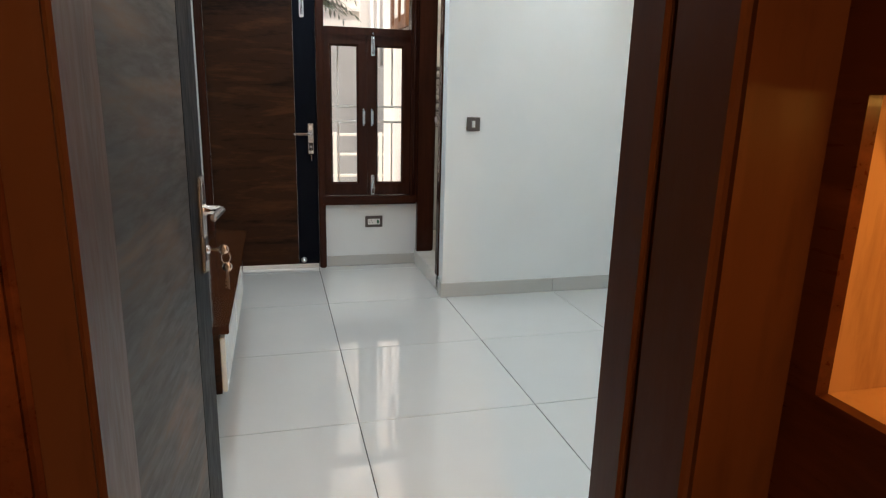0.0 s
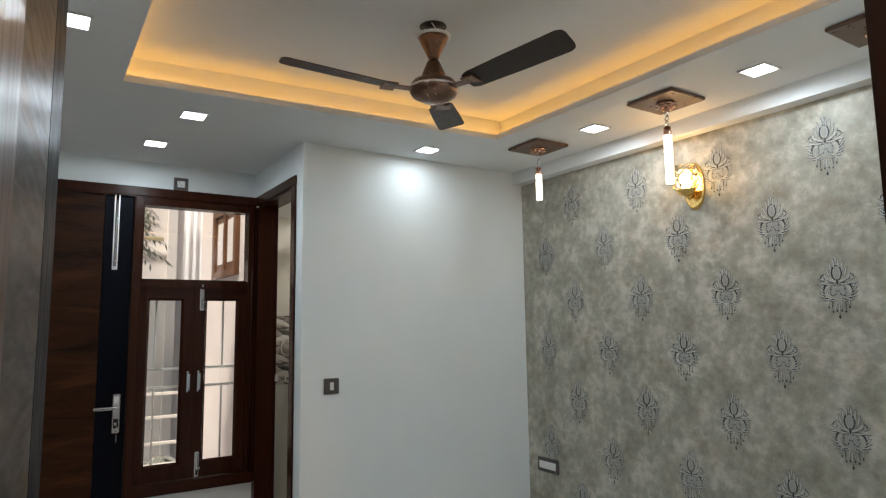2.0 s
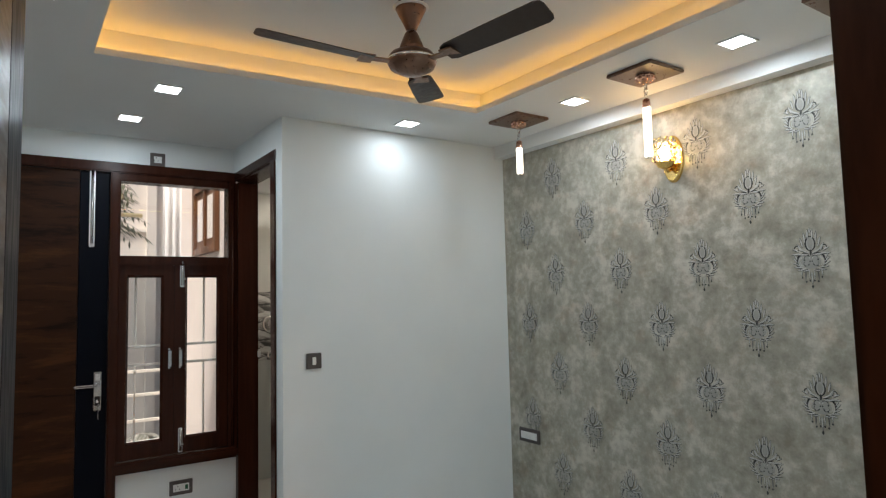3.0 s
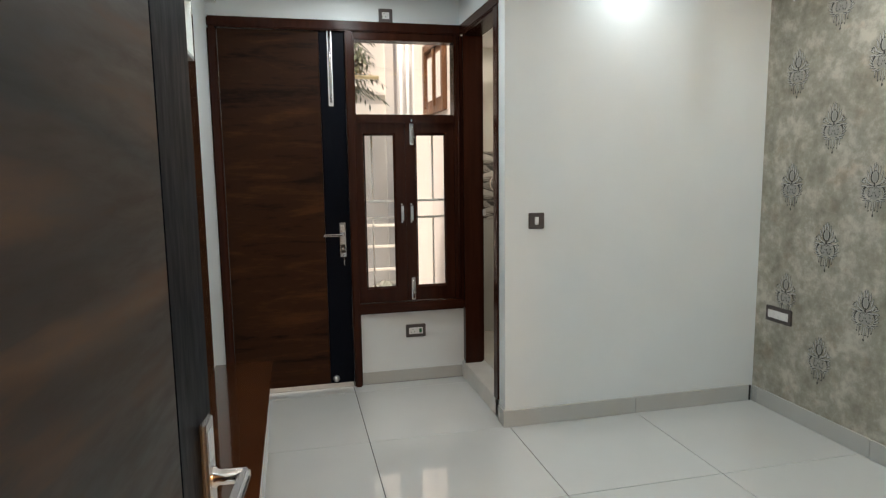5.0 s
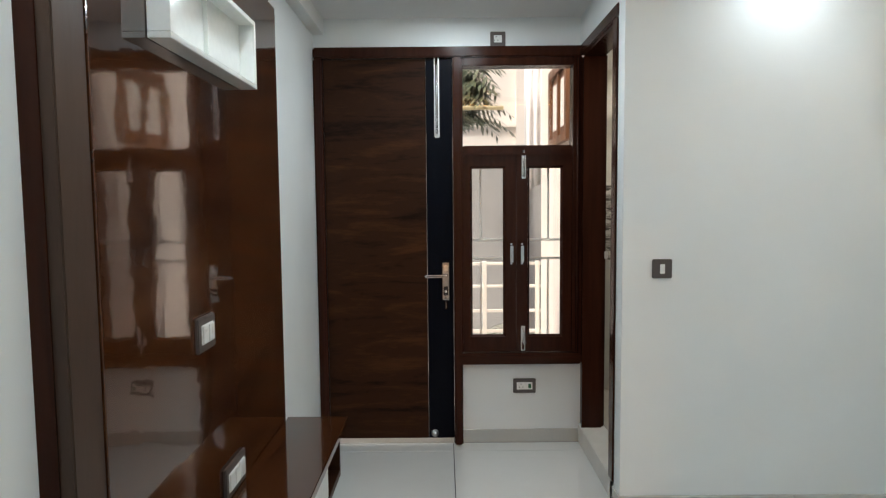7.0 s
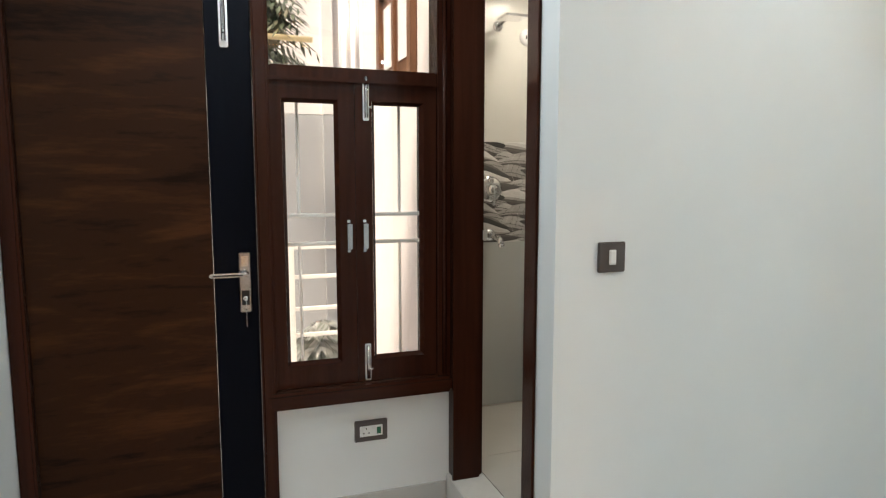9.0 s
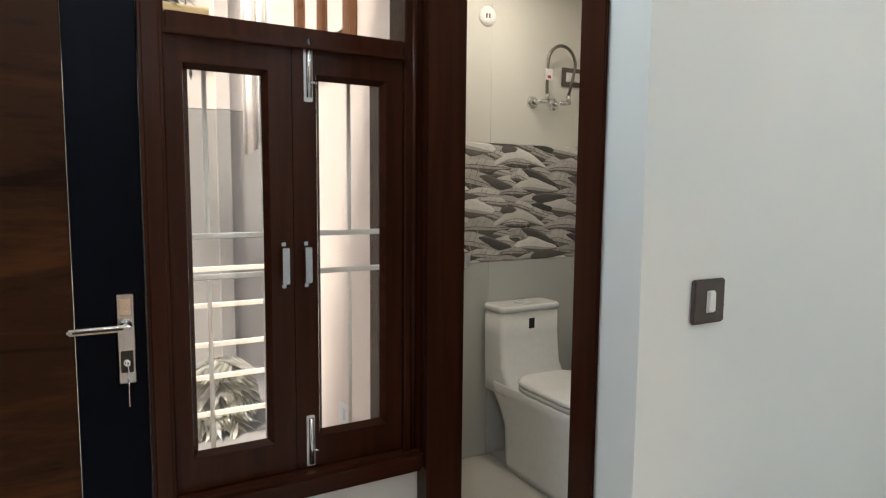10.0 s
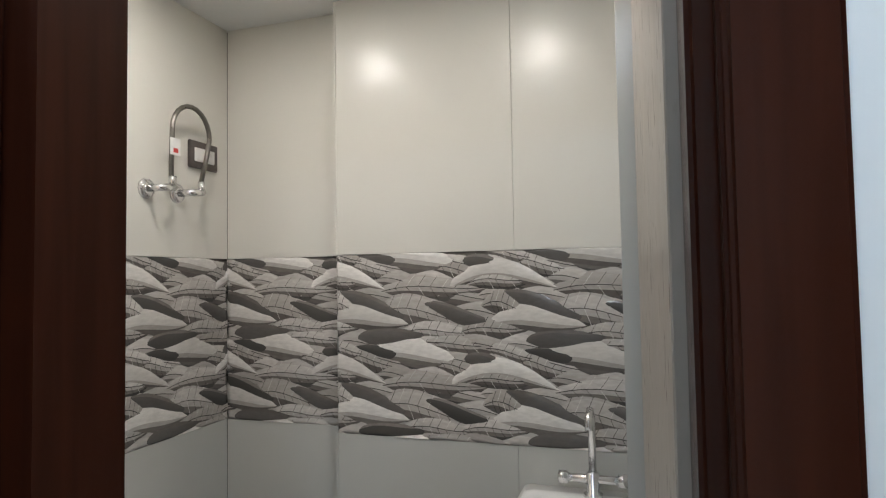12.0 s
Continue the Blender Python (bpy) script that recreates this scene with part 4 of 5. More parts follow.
bath_floor = struct("bath_floor", block((1.12, 4.306, 0), (BX1, BY1 + 0.012, BF - 0.008)), M_GROUT, "bathroom floor bed", "floor")
B0, B1 = 1.037, 1.578

# open bathroom door folded back against the side wall
bd = thing("door_3", (1.12, 4.34, BF), "open pale greige bathroom door folded against the wall", "door")
tagged(bd, kind="structure")
bdl = block((0.0, -0.028, BF + 0.012), (0.64, 0.0, 2.28), 0.002, 1)
bdl.transform(pose(1.112, 4.347, 0, 0, 0, 3.4))
part("door_leaf", bdl, M_BDOOR, bd)

# wash basin on the duct
basin = thing("wash_basin", (2.04, 4.55, 0.8), "white ceramic wall-hung rectangular wash basin", "basin")
bm = bmesh.new()
x0, x1, y0, y1, zt = 1.87, CX - 0.001, 4.425, 4.705, 0.935


def ring4(x0, x1, y0, y1, z, r, n=4):
    out = []
    for cx, cy, a0 in ((x1 - r, y1 - r, 0), (x0 + r, y1 - r, 90), (x0 + r, y0 + r, 180), (x1 - r, y0 + r, 270)):
        for i in range(n + 1):
            a = radians(a0 + 90 * i / n)
            out.append((cx + r * math.cos(a), cy + r * math.sin(a), z))
    return out


def loft(loops, cap0=True, cap1=True):
    bm = bmesh.new()
    rings = [[bm.verts.new(p) for p in lp] for lp in loops]
    n = len(rings[0])
    for a, b in zip(rings, rings[1:]):
        for i in range(n):
            bm.faces.new((a[i], a[(i + 1) % n], b[(i + 1) % n], b[i])).smooth = True
    if cap0:
        bm.faces.new(rings[0])
    if cap1:
        bm.faces.new(rings[-1])
    bmesh.ops.recalc_face_normals(bm, faces=bm.faces[:])
    return bm


part("bowl", loft([ring4(x0 + 0.10, x1, y0 + 0.05, y1 - 0.05, 0.80, 0.03), ring4(x0 + 0.05, x1, y0 + 0.03, y1 - 0.025, 0.83, 0.03), ring4(x0 + 0.008, x1, y0, y1 - 0.004, 0.915, 0.022), ring4(x0, x1, y0, y1, 0.925, 0.02), ring4(x0, x1, y0, y1, zt, 0.02), ring4(x0 + 0.012, x1 - 0.08, y0 + 0.014, y1 - 0.014, zt, 0.02), ring4(x0 + 0.03, x1 - 0.095, y0 + 0.03, y1 - 0.03, zt - 0.05, 0.03), ring4(x0 + 0.08, x1 - 0.12, y0 + 0.08, y1 - 0.08, zt - 0.075, 0.03)]), M_CERAMIC, basin)
part("waste", lathe([(0.02, zt - 0.0745), (0.02, zt - 0.071), (0.012, zt - 0.070)], (2.0, 4.565, 0), n=16), M_CHROME, basin)
tap = thing("basin_tap", (2.165, 4.52, zt), "chrome basin mixer tap with a tall spout", "tap")
part("base", lathe([(0.024, zt), (0.024, zt + 0.008), (0.018, zt + 0.012), (0.018, zt + 0.06), (0.012, zt + 0.065)], (2.165, 4.52, 0), n=18), M_CHROME, tap)
part("spout", tube([(2.165, 4.52, zt + 0.06), (2.165, 4.52, zt + 0.19), (2.155, 4.52, zt + 0.215), (2.13, 4.52, zt + 0.226), (2.10, 4.52, zt + 0.215), (2.09, 4.52, zt + 0.185)], 0.010, 12), M_CHROME, tap)
part("valve", tube([(2.165, 4.44, zt + 0.045), (2.165, 4.60, zt + 0.045)], 0.011, 12), M_CHROME, tap)
for y in (4.595, 4.445):
    part("valve_knob", lathe([(0.017, y - 0.012), (0.017, y + 0.012)], (2.165, 0, zt + 0.045), "y", 16), M_CHROME, tap)

# one-piece toilet
toilet = thing("toilet", (1.84, 5.45, BF), "white ceramic one-piece toilet with closed lid", "toilet")
tx0, tx1, ty1 = 1.668, 1.998, BY1 - 0.012
part("pedestal", loft([ring4(tx0 + 0.026, tx1 - 0.026, 5.115, ty1 - 0.11, BF, 0.07), ring4(tx0 + 0.022, tx1 - 0.022, 5.11, ty1 - 0.11, BF + 0.03, 0.08), ring4(tx0 + 0.015, tx1 - 0.015, 5.10, ty1 - 0.10, BF + 0.20, 0.09), ring4(tx0 + 0.005, tx1 - 0.005, 5.085, ty1 - 0.06, BF + 0.28, 0.10), ring4(tx0 - 0.002, tx1 + 0.002, 5.078, ty1 - 0.012, BF + 0.35, 0.10), ring4(tx0 - 0.004, tx1 + 0.004, 5.075, ty1 - 0.005, BF + 0.385, 0.10), ring4(tx0, tx1, 5.08, ty1 - 0.005, BF + 0.392, 0.10)]), M_CERAMIC, toilet)
tank = part("tank", loft([ring4(tx0 - 0.002, tx1 + 0.002, 5.50, ty1, BF + 0.34, 0.03), ring4(tx0, tx1, 5.52, ty1, BF + 0.40, 0.03), ring4(tx0, tx1, 5.565, ty1, BF + 0.46, 0.025), ring4(tx0, tx1, 5.585, ty1, BF + 0.60, 0.02), ring4(tx0, tx1, 5.588, ty1, BF + 0.7030, 0.02)]), M_CERAMIC, toilet)
part("tank_lid", loft([ring4(tx0 - 0.004, tx1 + 0.004, 5.582, ty1, BF + 0.7060, 0.02), ring4(tx0 - 0.004, tx1 + 0.004, 5.582, ty1, BF + 0.7260, 0.02), ring4(tx0 + 0.002, tx1 - 0.002, 5.588, ty1 - 0.004, BF + 0.7330, 0.02)]), M_CERAMIC, tank)
part("flush_button", block((1.795, 5.63, BF + 0.7332), (1.87, 5.67, BF + 0.7370), 0.002, 1), M_STEEL, tank, "steel dual flush button")
part("maker_mark", boxes(((1.822, 5.5835, BF + 0.625), (1.852, 5.586, BF + 0.672))), M_DARK, tank, "small dark maker's mark")
part("seat", loft([ring4(tx0 + 0.004, tx1 - 0.004, 5.075, 5.51, BF + 0.395, 0.09), ring4(tx0, tx1, 5.07, 5.51, BF + 0.400, 0.09), ring4(tx0, tx1, 5.07, 5.51, BF + 0.412, 0.09)]), M_CERAMIC, toilet)
part("seat_lid", loft([ring4(tx0 + 0.002, tx1 - 0.002, 5.072, 5.51, BF + 0.415, 0.09), ring4(tx0 - 0.002, tx1 + 0.002, 5.068, 5.51, BF + 0.420, 0.09), ring4(tx0 - 0.002, tx1 + 0.002, 5.068, 5.51, BF + 0.432, 0.09), ring4(tx0 + 0.012, tx1 - 0.012, 5.082, 5.50, BF + 0.440, 0.08)]), M_CERAMIC, toilet)


# stop valves, hose, geyser points
def stop_valve(y, z):
    v = thing("angle_valve", (BX1, y, z), "chrome angle stop valve on grey tile", "valve", "stop valves")
    part("flange", lathe([(0.028, BX1 - 0.0005), (0.026, BX1 - 0.008), (0.012, BX1 - 0.012)], (0, y, z), "x", 18), M_CHROME, v)
    part("body", tube([(BX1 - 0.01, y, z), (BX1 - 0.07, y, z)], 0.012, 12), M_CHROME, v)
    part("knob", lathe([(0.016, BX1 - 0.07), (0.017, BX1 - 0.095), (0.010, BX1 - 0.098)], (0, y, z), "x", 14), M_CHROME, v)
    part("outlet", tube([(BX1 - 0.05, y, z), (BX1 - 0.05, y, z - 0.035)], 0.008, 10), M_CHROME, v)


stop_valve(5.645, 0.575)
stop_valve(5.41, 0.57)
hp = [(1.985, 5.70, 1.80), (1.975, 5.69, 1.86)]
for i in range(13):
    a = math.pi * (1 - i / 12)
    hp.append((2.06 + 0.082 * math.cos(a), 5.69, 1.955 + 0.085 * math.sin(a)))
hp += [(2.13, 5.69, 1.90), (2.105, 5.695, 1.80)]
hose = thing("geyser_hose", (2.05, BY1, 1.78), "braided steel hose looped between two geyser valves", "hose")
part("hose", tube(hp, 0.0075, 10), M_BRAID, hose)
for x in (1.93, 2.055):
    part("flange", lathe([(0.030, BY1 - 0.0005), (0.028, BY1 - 0.008), (0.012, BY1 - 0.012)], (x, 0, 1.775), "y", 18), M_CHROME, hose)
    part("valve_body", tube([(x, BY1 - 0.01, 1.775), (x, BY1 - 0.055, 1.775), (x + 0.055, BY1 - 0.055, 1.782)], 0.011, 12), M_CHROME, hose)
    part("valve_neck", tube([(x + 0.052, BY1 - 0.05, 1.782), (x + 0.052, BY1 - 0.05, 1.815)], 0.011, 12), M_CHROME, hose)
tagp = part("paper_tag", block((1.955, 5.675, 1.875), (1.995, 5.677, 1.925)), M_WHITE, hose, "white and red paper tag")
part("red_print", block((1.966, 5.6735, 1.882), (1.984, 5.6748, 1.895)), M_RED, tagp)
wall_plate((2.168, BY1, 1.91), 0, 0.135, 0.088, "white socket in a dark grey frame on cream tile", "socket", rockers=2, category="socket")
sh = thing("shower", (1.50, BY1, 2.18), "chrome shower arm with a square head", "shower")
part("flange", lathe([(0.028, BY1 - 0.0005), (0.025, BY1 - 0.008), (0.012, BY1 - 0.012)], (1.50, 0, 2.18), "y", 18), M_CHROME, sh)
part("arm", tube([(1.50, BY1 - 0.01, 2.18), (1.50, BY1 - 0.16, 2.20), (1.50, BY1 - 0.18, 2.195)], 0.010, 12), M_CHROME, sh)
part("head", block((1.44, BY1 - 0.24, 2.178), (1.56, BY1 - 0.12, 2.190), 0.003), M_CHROME, sh)
mx, mz = 1.46, 1.324
mixer = thing("shower_mixer", (mx, BY1, mz), "round chrome shower diverter plate with a knob", "mixer")
part("escutcheon", lathe([(0.072, BY1 - 0.0005), (0.072, BY1 - 0.006), (0.060, BY1 - 0.014), (0.034, BY1 - 0.017)], (mx, 0, mz), "y", 28), M_CHROME, mixer)
knob = part("knob", lathe([(0.030, BY1 - 0.016), (0.032, BY1 - 0.030), (0.027, BY1 - 0.060), (0.012, BY1 - 0.066)], (mx, 0, mz), "y", 20), M_CHROME, mixer)
part("lever", block((mx - 0.007, BY1 - 0.064, mz - 0.085), (mx + 0.007, BY1 - 0.052, mz - 0.004), 0.003), M_CHROME, knob)
part("button", lathe([(0.014, BY1 - 0.015), (0.015, BY1 - 0.034), (0.008, BY1 - 0.038)], (mx - 0.004, 0, mz + 0.050), "y", 16), M_CHROME, mixer)
sz = 1.078
spout = thing("bath_spout", (mx, BY1, sz), "chrome wall spout under the shower mixer", "spout")
part("flange", lathe([(0.034, BY1 - 0.0005), (0.033, BY1 - 0.008), (0.018, BY1 - 0.013)], (mx, 0, sz), "y", 20), M_CHROME, spout)
part("body", tube([(mx, BY1 - 0.010, sz), (mx, BY1 - 0.10, sz - 0.004), (mx, BY1 - 0.145, sz - 0.014), (mx, BY1 - 0.160, sz - 0.036)], 0.016, 14), M_CHROME, spout)
part("nozzle", lathe([(0.017, sz - 0.034), (0.018, sz - 0.052), (0.012, sz - 0.053)], (mx, BY1 - 0.160, 0), n=16), M_CHROME, spout)
cover = thing("outlet_cover", (1.672, BY1, 2.134), "round white outlet cover on cream tile", "outlet cover")
part("disc", lathe([(0.045, BY1 - 0.0005), (0.043, BY1 - 0.006), (0.02, BY1 - 0.009)], (1.672, 0, 2.134), "y", 24), M_WHITE, cover)
part("mark", boxes(((1.66, BY1 - 0.0105, 2.125), (1.668, BY1 - 0.0092, 2.145)), ((1.675, BY1 - 0.0105, 2.125), (1.683, BY1 - 0.0092, 2.145))), M_GREY, cover)
struct("duct_plinth", block((2.10, 4.80, BF - 0.001), (CX - 0.002, 5.279, BF + 0.165), 0.004), M_TL, "grey tiled low ledge at the foot of the duct", "trim")

# ---- outside the window ----
struct("backdrop_wall_far", boxes(((-3.0, 8.6, -0.3), (6.0, 8.8, 1.97)), ((0.99, 8.53, -0.3), (1.09, 8.5995, 1.97))), M_OUTGREY, "grey rendered lower house wall across the lane", "building")
struct("backdrop_wall_upper", boxes(((-3.0, 8.6, 1.975), (6.0, 8.8, 6.5)), ((0.99, 8.53, 1.975), (1.09, 8.5995, 6.5)), ((-3.0, 8.56, 2.33), (0.9895, 8.5995, 2.37))), M_OUTWHITE, "pale rendered upper house wall across the lane", "building")
struct("backdrop_wall_cream", block((1.05, BY1 + 0.162, -0.3), (1.25, 7.06, 3.6)), M_STUCCO, "cream rendered house wall outside", "building")
ow = thing("house_window", (1.05, 6.1, 1.95), "brown timber window in the cream outer wall", "window")
part("frame", boxes(((1.012, 5.72, 1.90), (1.049, 5.79, 2.50)), ((1.012, 6.40, 1.90), (1.049, 6.475, 2.50)), ((1.012, 5.79, 2.43), (1.049, 6.40, 2.50)), ((1.012, 5.79, 1.90), (1.049, 6.40, 1.96)), ((1.02, 6.08, 1.96), (1.049, 6.13, 2.43)), r=0.004), M_OUTWOOD, ow)
for y0, y1 in ((5.79, 6.08), (6.13, 6.40)):
    sw = part("shutter", block((1.036, y0 + 0.002, 1.962), (1.047, y1 - 0.002, 2.428), 0.003, 1), M_OUTWOOD, ow)
    part("pane", block((1.031, y0 + 0.055, 2.02), (1.0355, y1 - 0.055, 2.37)), M_OUTWHITE, sw)
wall_plate((1.05, 5.875, 0.38), -90, 0.13, 0.10, "white outdoor socket box on the cream wall", "socket", rockers=1, category="socket", rim=M_WHITE)
rail = thing("balcony_railing", (0.2, 7.09, 0), "cream painted steel balcony railing", "railing")
for z in (0.05, 0.27, 0.46, 0.69, 0.90):
    part("rail", block((-2.0, 7.075, z - 0.014), (1.06, 7.099, z + 0.014), 0.003, 1), M_RAILING, rail)
for x in (-1.4, -0.7, 0.0, 0.53, 1.02):
    part("post", block((x - 0.019, 7.068, -0.126), (x + 0.019, 7.1055, 0.925), 0.003, 1), M_RAILING, rail)
tagged(part("pipe", tube([(-1.5, 7.0, 2.33), (0.70, 7.0, 2.31)], 0.019, 12), M_YELLOW), "yellow painted pipe crossing outside", "pipe")
cl = bmesh.new()
cols = []
for i in range(17):
    u = i / 16
    cols.append([cl.verts.new((0.915 + 0.26 * u, 7.22 + 0.022 * math.sin(u * 26), z + 0.15 * u * (z < 2))) for z in (1.55, 1.9, 2.3, 2.75)])
for a, b in zip(cols, cols[1:]):
    for j in range(3):
        cl.faces.new((a[j], b[j], b[j + 1], a[j + 1])).smooth = True
cloth = part("hanging_cloth", cl, M_CLOTH)
md = cloth.modifiers.new("thickness", "SOLIDIFY")
md.thickness = 0.004
part("line", tube([(1.15, 7.055, 2.752), (0.905, 7.222, 2.752)], 0.004, 8), M_RAILING, cloth)
tagged(cloth, "pale cloth hanging outside over a line", "cloth")


def leafy(name, at, height, reach, n, label, seed, droop=0.6, low=0.62, leaf_mat=M_LEAFGREEN):
    rng = random.Random(seed)
    t = thing(name, at, label, "plant")
    base = Vector(at)
    part("stem", tube([base, base + Vector((0.02, 0.0, height * 0.5)), base + Vector((0.05, 0.02, height))], 0.018, 8), M_OUTWOOD, t)
    bm = bmesh.new()
    for i in range(n):
        a = rng.uniform(0, 6.283)
        o = base + Vector((0.03, 0.01, height * rng.uniform(low, 1.0)))
        d = Vector((math.cos(a), math.sin(a), rng.uniform(0.0, 0.7))).normalized()
        r = reach * rng.uniform(0.5, 1.0)
        for j in range(9):
            u = (j + 1) / 9
            p = o + d * r * u - Vector((0, 0, droop * r * u * u))
            for s in (1, -1):
                q = (Vector((-d.y, d.x, 0)) * s * 0.8 + d * 0.6 - Vector((0, 0, 0.5 + 0.4 * u))).normalized()
                ln = 0.27 * (1.1 - 0.6 * u) * rng.uniform(0.7, 1.2)
                wv = q.cross(Vector((0, 0, 1))).normalized() * ln * 0.085
                v = [bm.verts.new(x) for x in (p, p + q * ln * 0.5 + wv, p + q * ln, p + q * ln * 0.5 - wv)]
                bm.faces.new(v)
    part("fronds", bm, leaf_mat, t)


leafy("palm_plant", (0.20, 7.50, -0.125), 2.95, 0.62, 120, "feathery green palm in the lane outside", 4, 0.45, 0.80)
leafy("potted_shrub", (0.70, 7.36, -0.125), 0.42, 0.26, 70, "low pale-leaved shrub behind the railing", 9, 0.4, 0.25, M_LEAFPALE)

# ---- skirting and tile pieces ----


def pieces(parent, name, mat, items, r=0.0015):
    """Boxes (lo, hi) as objects that share a mesh wherever the size is the same."""
    shared = {}
    for lo, hi in items:
        size = tuple(round(b - a, 4) for a, b in zip(lo, hi))
        if min(size) <= 0.0005:
            continue
        if size not in shared:
            bm = box(bmesh.new(), tuple(-s / 2 for s in size), tuple(s / 2 for s in size))
            if r:
                bevel(bm, r, 1)
            me = bpy.data.meshes.new(name)
            bm.to_mesh(me)
            bm.free()
            me.materials.append(mat)
            shared[size] = me
        o = new(name, shared[size])
        o.parent = parent
        o.matrix_parent_inverse = parent.matrix_basis.inverted()
        o.matrix_basis = pose(*[(a + b) / 2 for a, b in zip(lo, hi)])


def cuts(a, b, first, step):
    k = [a]
    v = first
    while v < b - 0.004:
        if v > a + 0.004:
            k.append(v)
        v += step
    return list(zip(k, k[1:] + [b]))


J = 0.0019
items = []
for xa, xb in cuts(XL, XR, -0.581, 0.788):
    for ya, yb in cuts(-1.6, YD, -1.32, 0.78):
        if xa >= 0.96 and ya > YW - 0.01:
            continue
        top = YW if xa > 0.96 and yb > YW else yb
        items.append(((xa + J, ya + J, -0.012), (xb - J, top - J, 0.0)))
pieces(floor, "floor_tile", M_FLOOR, items, 0.0012)

items = [((xa + 0.001, YW - 0.011, 0.001), (xb - 0.001, YW - 0.0005, 0.098)) for xa, xb in cuts(0.968, XR, 0.999, 0.776) if xb - xa > 0.05]
pieces(wall_front, "skirting_tile", M_SKIRT, [((0.957, YW - 0.011, 0.001), (1.7735, YW - 0.0005, 0.098))] + items[1:])
pieces(wall_front, "skirting_bed", M_GROUT, [((0.97, YW - 0.005, 0.002), (XR - 0.012, YW - 0.0002, 0.095))], 0)
pieces(wall_front, "skirting_tile", M_SKIRT, [((0.957, YW, 0.001), (0.9675, 4.234, 0.098))])
pieces(wall_east, "skirting_tile", M_SKIRT, [((XR - 0.011, ya + 0.0015, 0.001), (XR - 0.0005, yb - 0.0015, 0.098)) for ya, yb in cuts(DW1, YW - 0.012, 1.754, 0.776)])
pieces(wall_east, "skirting_bed", M_GROUT, [((XR - 0.005, DW1 + 0.02, 0.002), (XR - 0.0002, YW - 0.014, 0.095))], 0)
pieces(wall_west, "skirting_tile", M_SKIRT, [((XL + 0.0005, ya + 0.001, 0.001), (XL + 0.011, yb - 0.001, 0.098)) for ya, yb in ((1.06, 1.8), (1.8, 2.384), (4.06, YD - 0.032))])
pieces(wall_north, "skirting_tile", M_SKIRT, [((0.2685, YD - 0.003, 0.001), (0.968, YD + 0.0075, 0.082))])

# bathroom wall tiles: cream above, leaf band, grey below
def tile_run(parent, axis, c0, u0, u1, first, step, into):
    """Tiles on a plane; axis 'y': plane y=c0 with u along x, axis 'x': plane x=c0 with u along y."""
    for zs, mat in (([(BF, B0)], M_TL), ([(B1, BCEIL)], M_TU)):
        out = []
        for ua, ub in cuts(u0, u1, first, step):
            for za, zb in zs:
                a = (ua + 0.0005, min(c0, c0 + into), za + 0.0005)
                b = (ub - 0.0005, max(c0, c0 + into), zb - 0.0005)
                out.append((a, b) if axis == "y" else ((a[1], a[0], a[2]), (b[1], b[0], b[2])))
        pieces(parent, "wall_tile", mat, out, 0.0006)


bwn = bpy.data.objects["bath_wall_north"]
bwe = bpy.data.objects["bath_wall_east"]
bco = bpy.data.objects["bath_column"]
bws = bpy.data.objects["bath_wall_south"]
tile_run(bwn, "y", BY1, 1.111, BX1, BX1 - 0.6, 0.6, 0.0115)
tile_run(bwe, "x", BX1, CY, BY1, CY, 0.6, 0.0115)
tile_run(bco, "x", CX, 4.418, CY, CY - 0.555, 0.6, 0.0115)
tile_run(bco, "y", CY, CX, BX1, CX, 0.6, -0.0)
pieces(bco, "wall_tile", M_TU, [((CX, CY + 0.0005, B1), (BX1 - 0.001, CY + 0.008, BCEIL))], 0.0006)
pieces(bco, "wall_tile", M_TL, [((CX, CY + 0.0005, BF), (BX1 - 0.001, CY + 0.008, B0))], 0.0006)
pieces(bws, "wall_tile", M_TL, [((1.781, 4.4095, BF), (CX - 0.001, 4.417, BCEIL)), ((1.7715, 4.3065, BF), (1.7795, 4.417, BCEIL))], 0.0006)
pieces(bath_floor, "floor_tile", M_TF, [((xa + J, ya + J, BF - 0.012), (xb - J, yb - J, BF - 0.001)) for xa, xb in cuts(1.12, BX1, 1.72, 0.6) for ya, yb in cuts(4.40, BY1, 4.55, 0.6)], 0.0008)


LEAF_W = 0.515


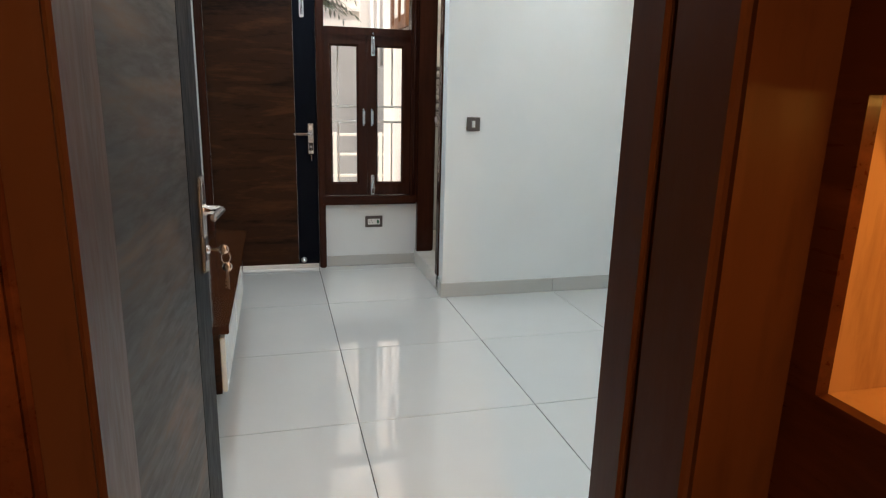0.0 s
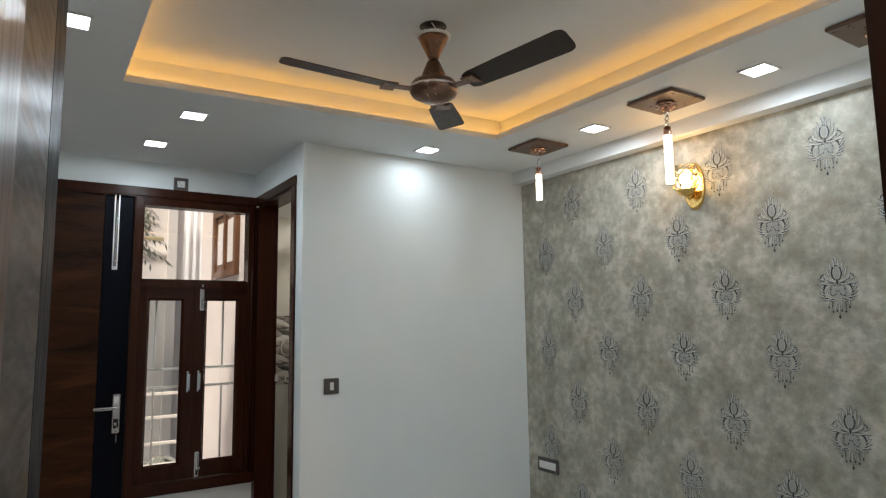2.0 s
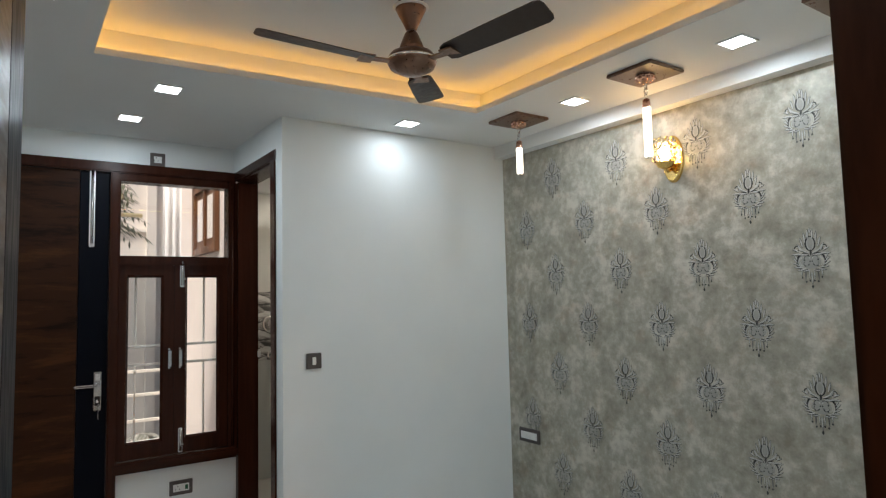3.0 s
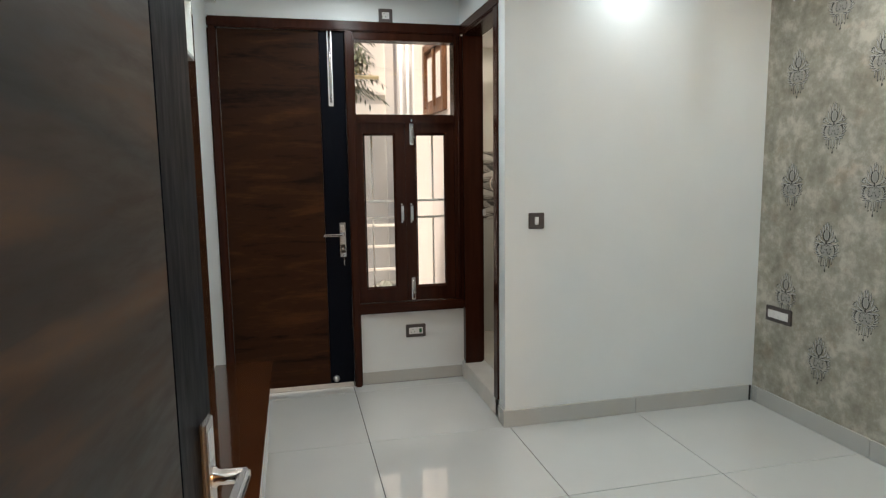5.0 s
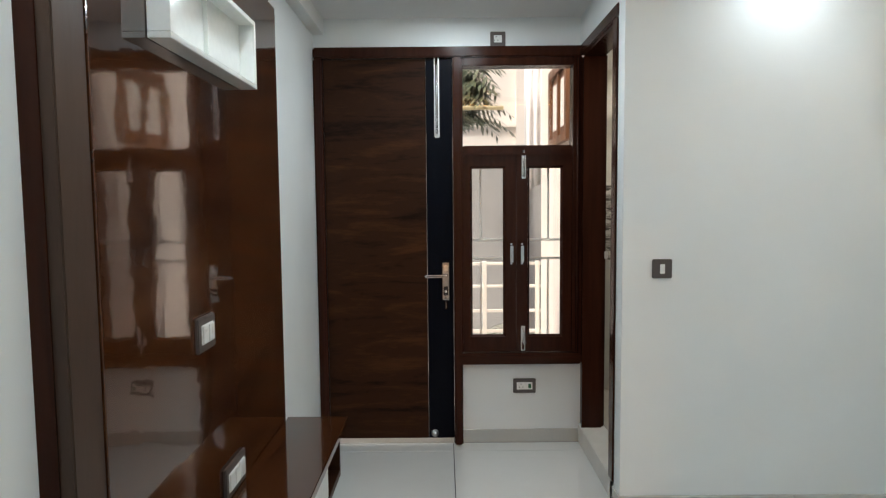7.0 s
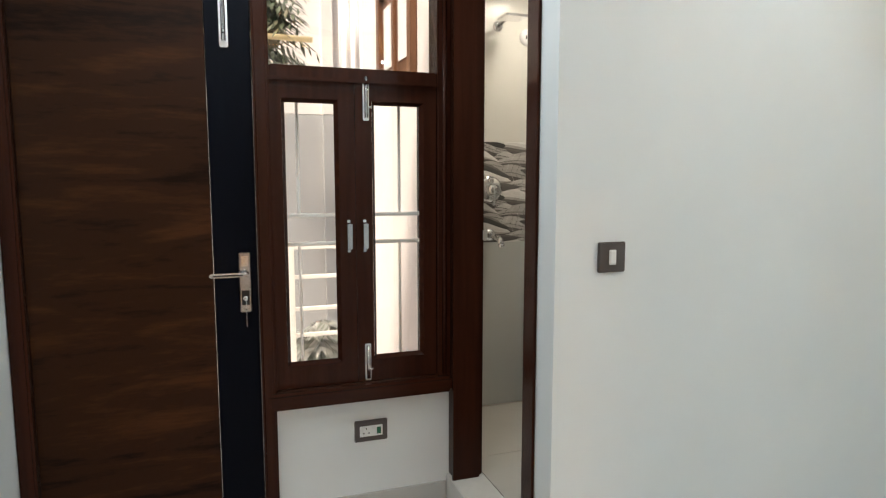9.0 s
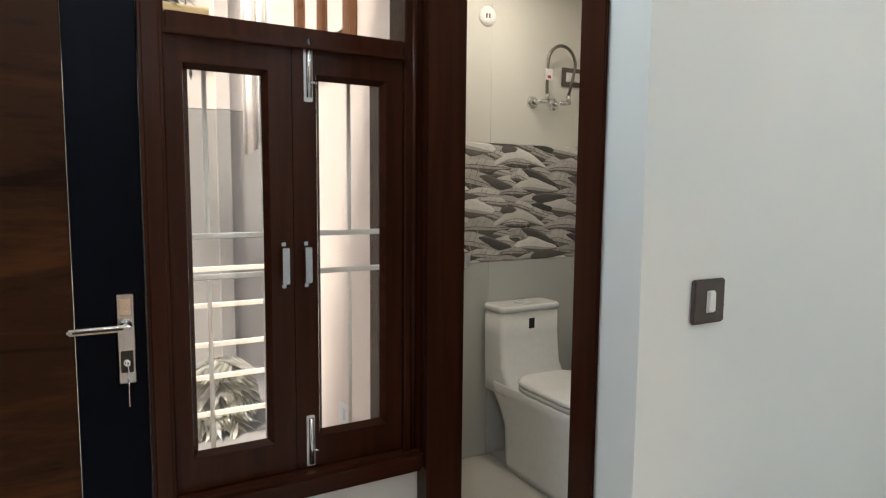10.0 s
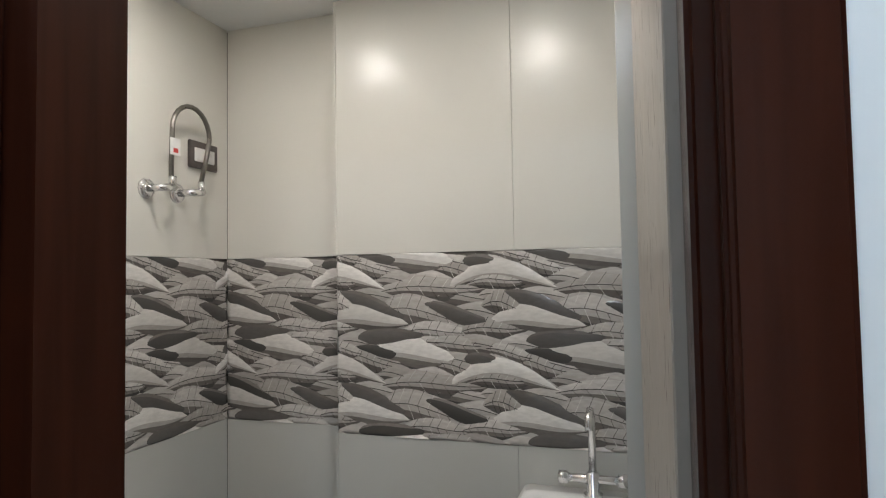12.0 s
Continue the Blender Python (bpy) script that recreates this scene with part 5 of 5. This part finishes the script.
def leaf_band(parent, axis, c0, u0, u1, shift):
    """Printed relief tiles of overlapping wavy leaves between heights B0 and B1."""
    W, H = LEAF_W, (B1 - B0) / 1.93
    # centre u, centre z (shares of the repeat), length, width, arch, tilt, tone (1 pale, 2 taupe with veins, 3 dark)
    proto = [(0.187, 0.77, 0.215, 0.087, 0.004, -0.12, 2), (0.753, 0.69, 0.242, 0.083, 0.006, -0.14, 2), (0.587, 0.53, 0.372, 0.084, 0.004, 0.05, 2), (0.503, 0.22, 0.304, 0.117, 0.014, -0.06, 2),
             (0.62, 0.09, 0.249, 0.078, 0.002, 0.05, 2), (0.72, -0.03, 0.289, 0.068, 0.0, 0.04, 2), (0.937, 0.11, 0.234, 0.069, 0.004, 0.12, 2), (0.05, 0.89, 0.207, 0.060, 0.0, -0.10, 2), (0.03, 0.32, 0.158, 0.084, 0.008, -0.15, 2), (0.97, 0.60, 0.220, 0.060, 0.004, 0.10, 2),
             (0.295, 0.935, 0.240, 0.049, -0.005, 0.05, 3), (0.955, 0.75, 0.240, 0.075, 0.002, -0.18, 3), (0.22, 0.39, 0.277, 0.069, -0.002, -0.24, 3), (0.735, 0.30, 0.291, 0.049, 0.0, -0.20, 3), (0.33, 0.06, 0.263, 0.069, -0.003, 0.12, 3),
             (0.47, 0.81, 0.342, 0.084, 0.008, -0.05, 1), (0.97, 0.51, 0.351, 0.068, 0.026, 0.06, 1), (0.178, 0.18, 0.286, 0.084, 0.006, 0.0, 1)]
    bm = bmesh.new()

    def P(u, z, lift):
        u = min(max(u, u0), u1)
        z = min(max(z, B0), B1)
        return bm.verts.new((u, c0 - lift, z) if axis == "y" else (c0 - lift, u0 + u1 - u, z))

    q = [P(u0, B0, 0.0005), P(u1, B0, 0.0005), P(u1, B1, 0.0005), P(u0, B1, 0.0005)]
    bm.faces.new(q).material_index = 0
    N, M = 16, 6
    # lower rows of waves that show between the large leaves
    waves = [(0.25 * c + 0.13 * (r % 2), (r + 0.5) / 6, 0.23, 0.084, 0.008, -0.05 + 0.04 * (r % 3), 2) for r in range(6) for c in range(4)]
    # tone of each strip from the lower to the upper edge of a leaf
    shade = {1: (6, 5, 1, 1, 1, 1), 2: (3, 6, 5, 2, 2, 5), 3: (3, 3, 3, 3, 3, 6)}
    for tu in range(int((u0 + shift) / W) - 2, int((u1 + shift) / W) + 2):
        for tz in range(-1, 3):
            for k, (pu, pz, ln, wd, arch, tilt, tone) in enumerate(waves + proto):
                ou, oz = tu * W + pu * W - shift, B0 + tz * H + pz * H
                if ou + ln < u0 or ou - ln > u1 or oz + wd < B0 or oz - wd > B1:
                    continue
                base = 0.0008 + 0.00016 * k

                def at(t, s, up=0.0):
                    """A point of the leaf: t along its spine, s across from -1 to 1."""
                    w = wd * 0.5 * math.sin(math.pi * min(max(t, 0.0), 1.0)) ** (0.92, 0.85, 1.0)[tone - 1]
                    u = ou + (t - 0.5) * ln
                    z = oz + (arch + (0.007, 0.002, -0.002)[tone - 1]) * math.sin(math.pi * t) * 2 + (0.005, 0.007, 0.007)[tone - 1] * math.sin(2 * math.pi * t) + tilt * (t - 0.5) * ln + s * w
                    return u, z, base + up + 0.006 * math.sin(math.pi * min(max(t, 0.0), 1.0)) * (1 - s * s) * (0.75 + 0.25 * s)

                grid = [[P(*at(j / N, 2 * m / M - 1)) for m in range(M + 1)] for j in range(N + 1)]
                for j in range(N):
                    for m in range(M):
                        f = bm.faces.new((grid[j][m], grid[j + 1][m], grid[j + 1][m + 1], grid[j][m + 1]))
                        f.material_index, f.smooth = shade[tone][m], True
                lines = [[(j / N, 0.0) for j in range(1, N)]] if tone == 2 else []
                for j in range(2, (2, 9, 2)[tone - 1] if k >= len(waves) else 2):
                    t0 = j / (10 if tone == 2 else 7)
                    for s in (0.9, -0.9):
                        lines.append([(t0 + 0.07 * e, s * e) for e in (0, 0.35, 0.7, 1)])
                for n_, line in enumerate(lines):
                    tint = 4 if n_ == 0 or n_ % 3 else 1
                    hw = 0.0011 if n_ == 0 else 0.0007
                    for (t0, s0), (t1, s1) in zip(line, line[1:]):
                        p, r = at(t0, s0, 0.0004), at(t1, s1, 0.0004)
                        if min(p[0], r[0]) <= u0 or max(p[0], r[0]) >= u1 or min(p[1], r[1]) <= B0 or max(p[1], r[1]) >= B1:
                            continue
                        du, dz = (0, hw) if n_ == 0 else (hw, 0)
                        v = [P(p[0] - du, p[1] - dz, p[2]), P(r[0] - du, r[1] - dz, r[2]), P(r[0] + du, r[1] + dz, r[2]), P(p[0] + du, p[1] + dz, p[2])]
                        bm.faces.new(v).material_index = tint
    flat = [f for f in bm.faces if f.calc_area() < 1e-9]
    bmesh.ops.delete(bm, geom=flat, context="FACES_ONLY")
    ob = part("leaf_tile_band", bm, (M_BL_BACK, M_BL_LITE, M_BL_MID, M_BL_DARK, M_BL_VEIN, M_BL_SOFT, M_BL_DEEP), parent, "grey and taupe leaf-patterned relief tile band")
    ob["kind"] = "stuff"


leaf_band(bwn, "y", BY1 + 0.009, 1.111, BX1, 0.83 * LEAF_W - BX1)
leaf_band(bwe, "x", BX1 + 0.009, CY, BY1, 0.04 - CY)
leaf_band(bco, "x", CX + 0.009, 4.418, CY, -4.418)
pieces(bco, "wall_tile", M_TL, [((CX + 0.010, CY - 0.004, B0), (BX1 - 0.001, CY + 0.004, B1))], 0.0006)
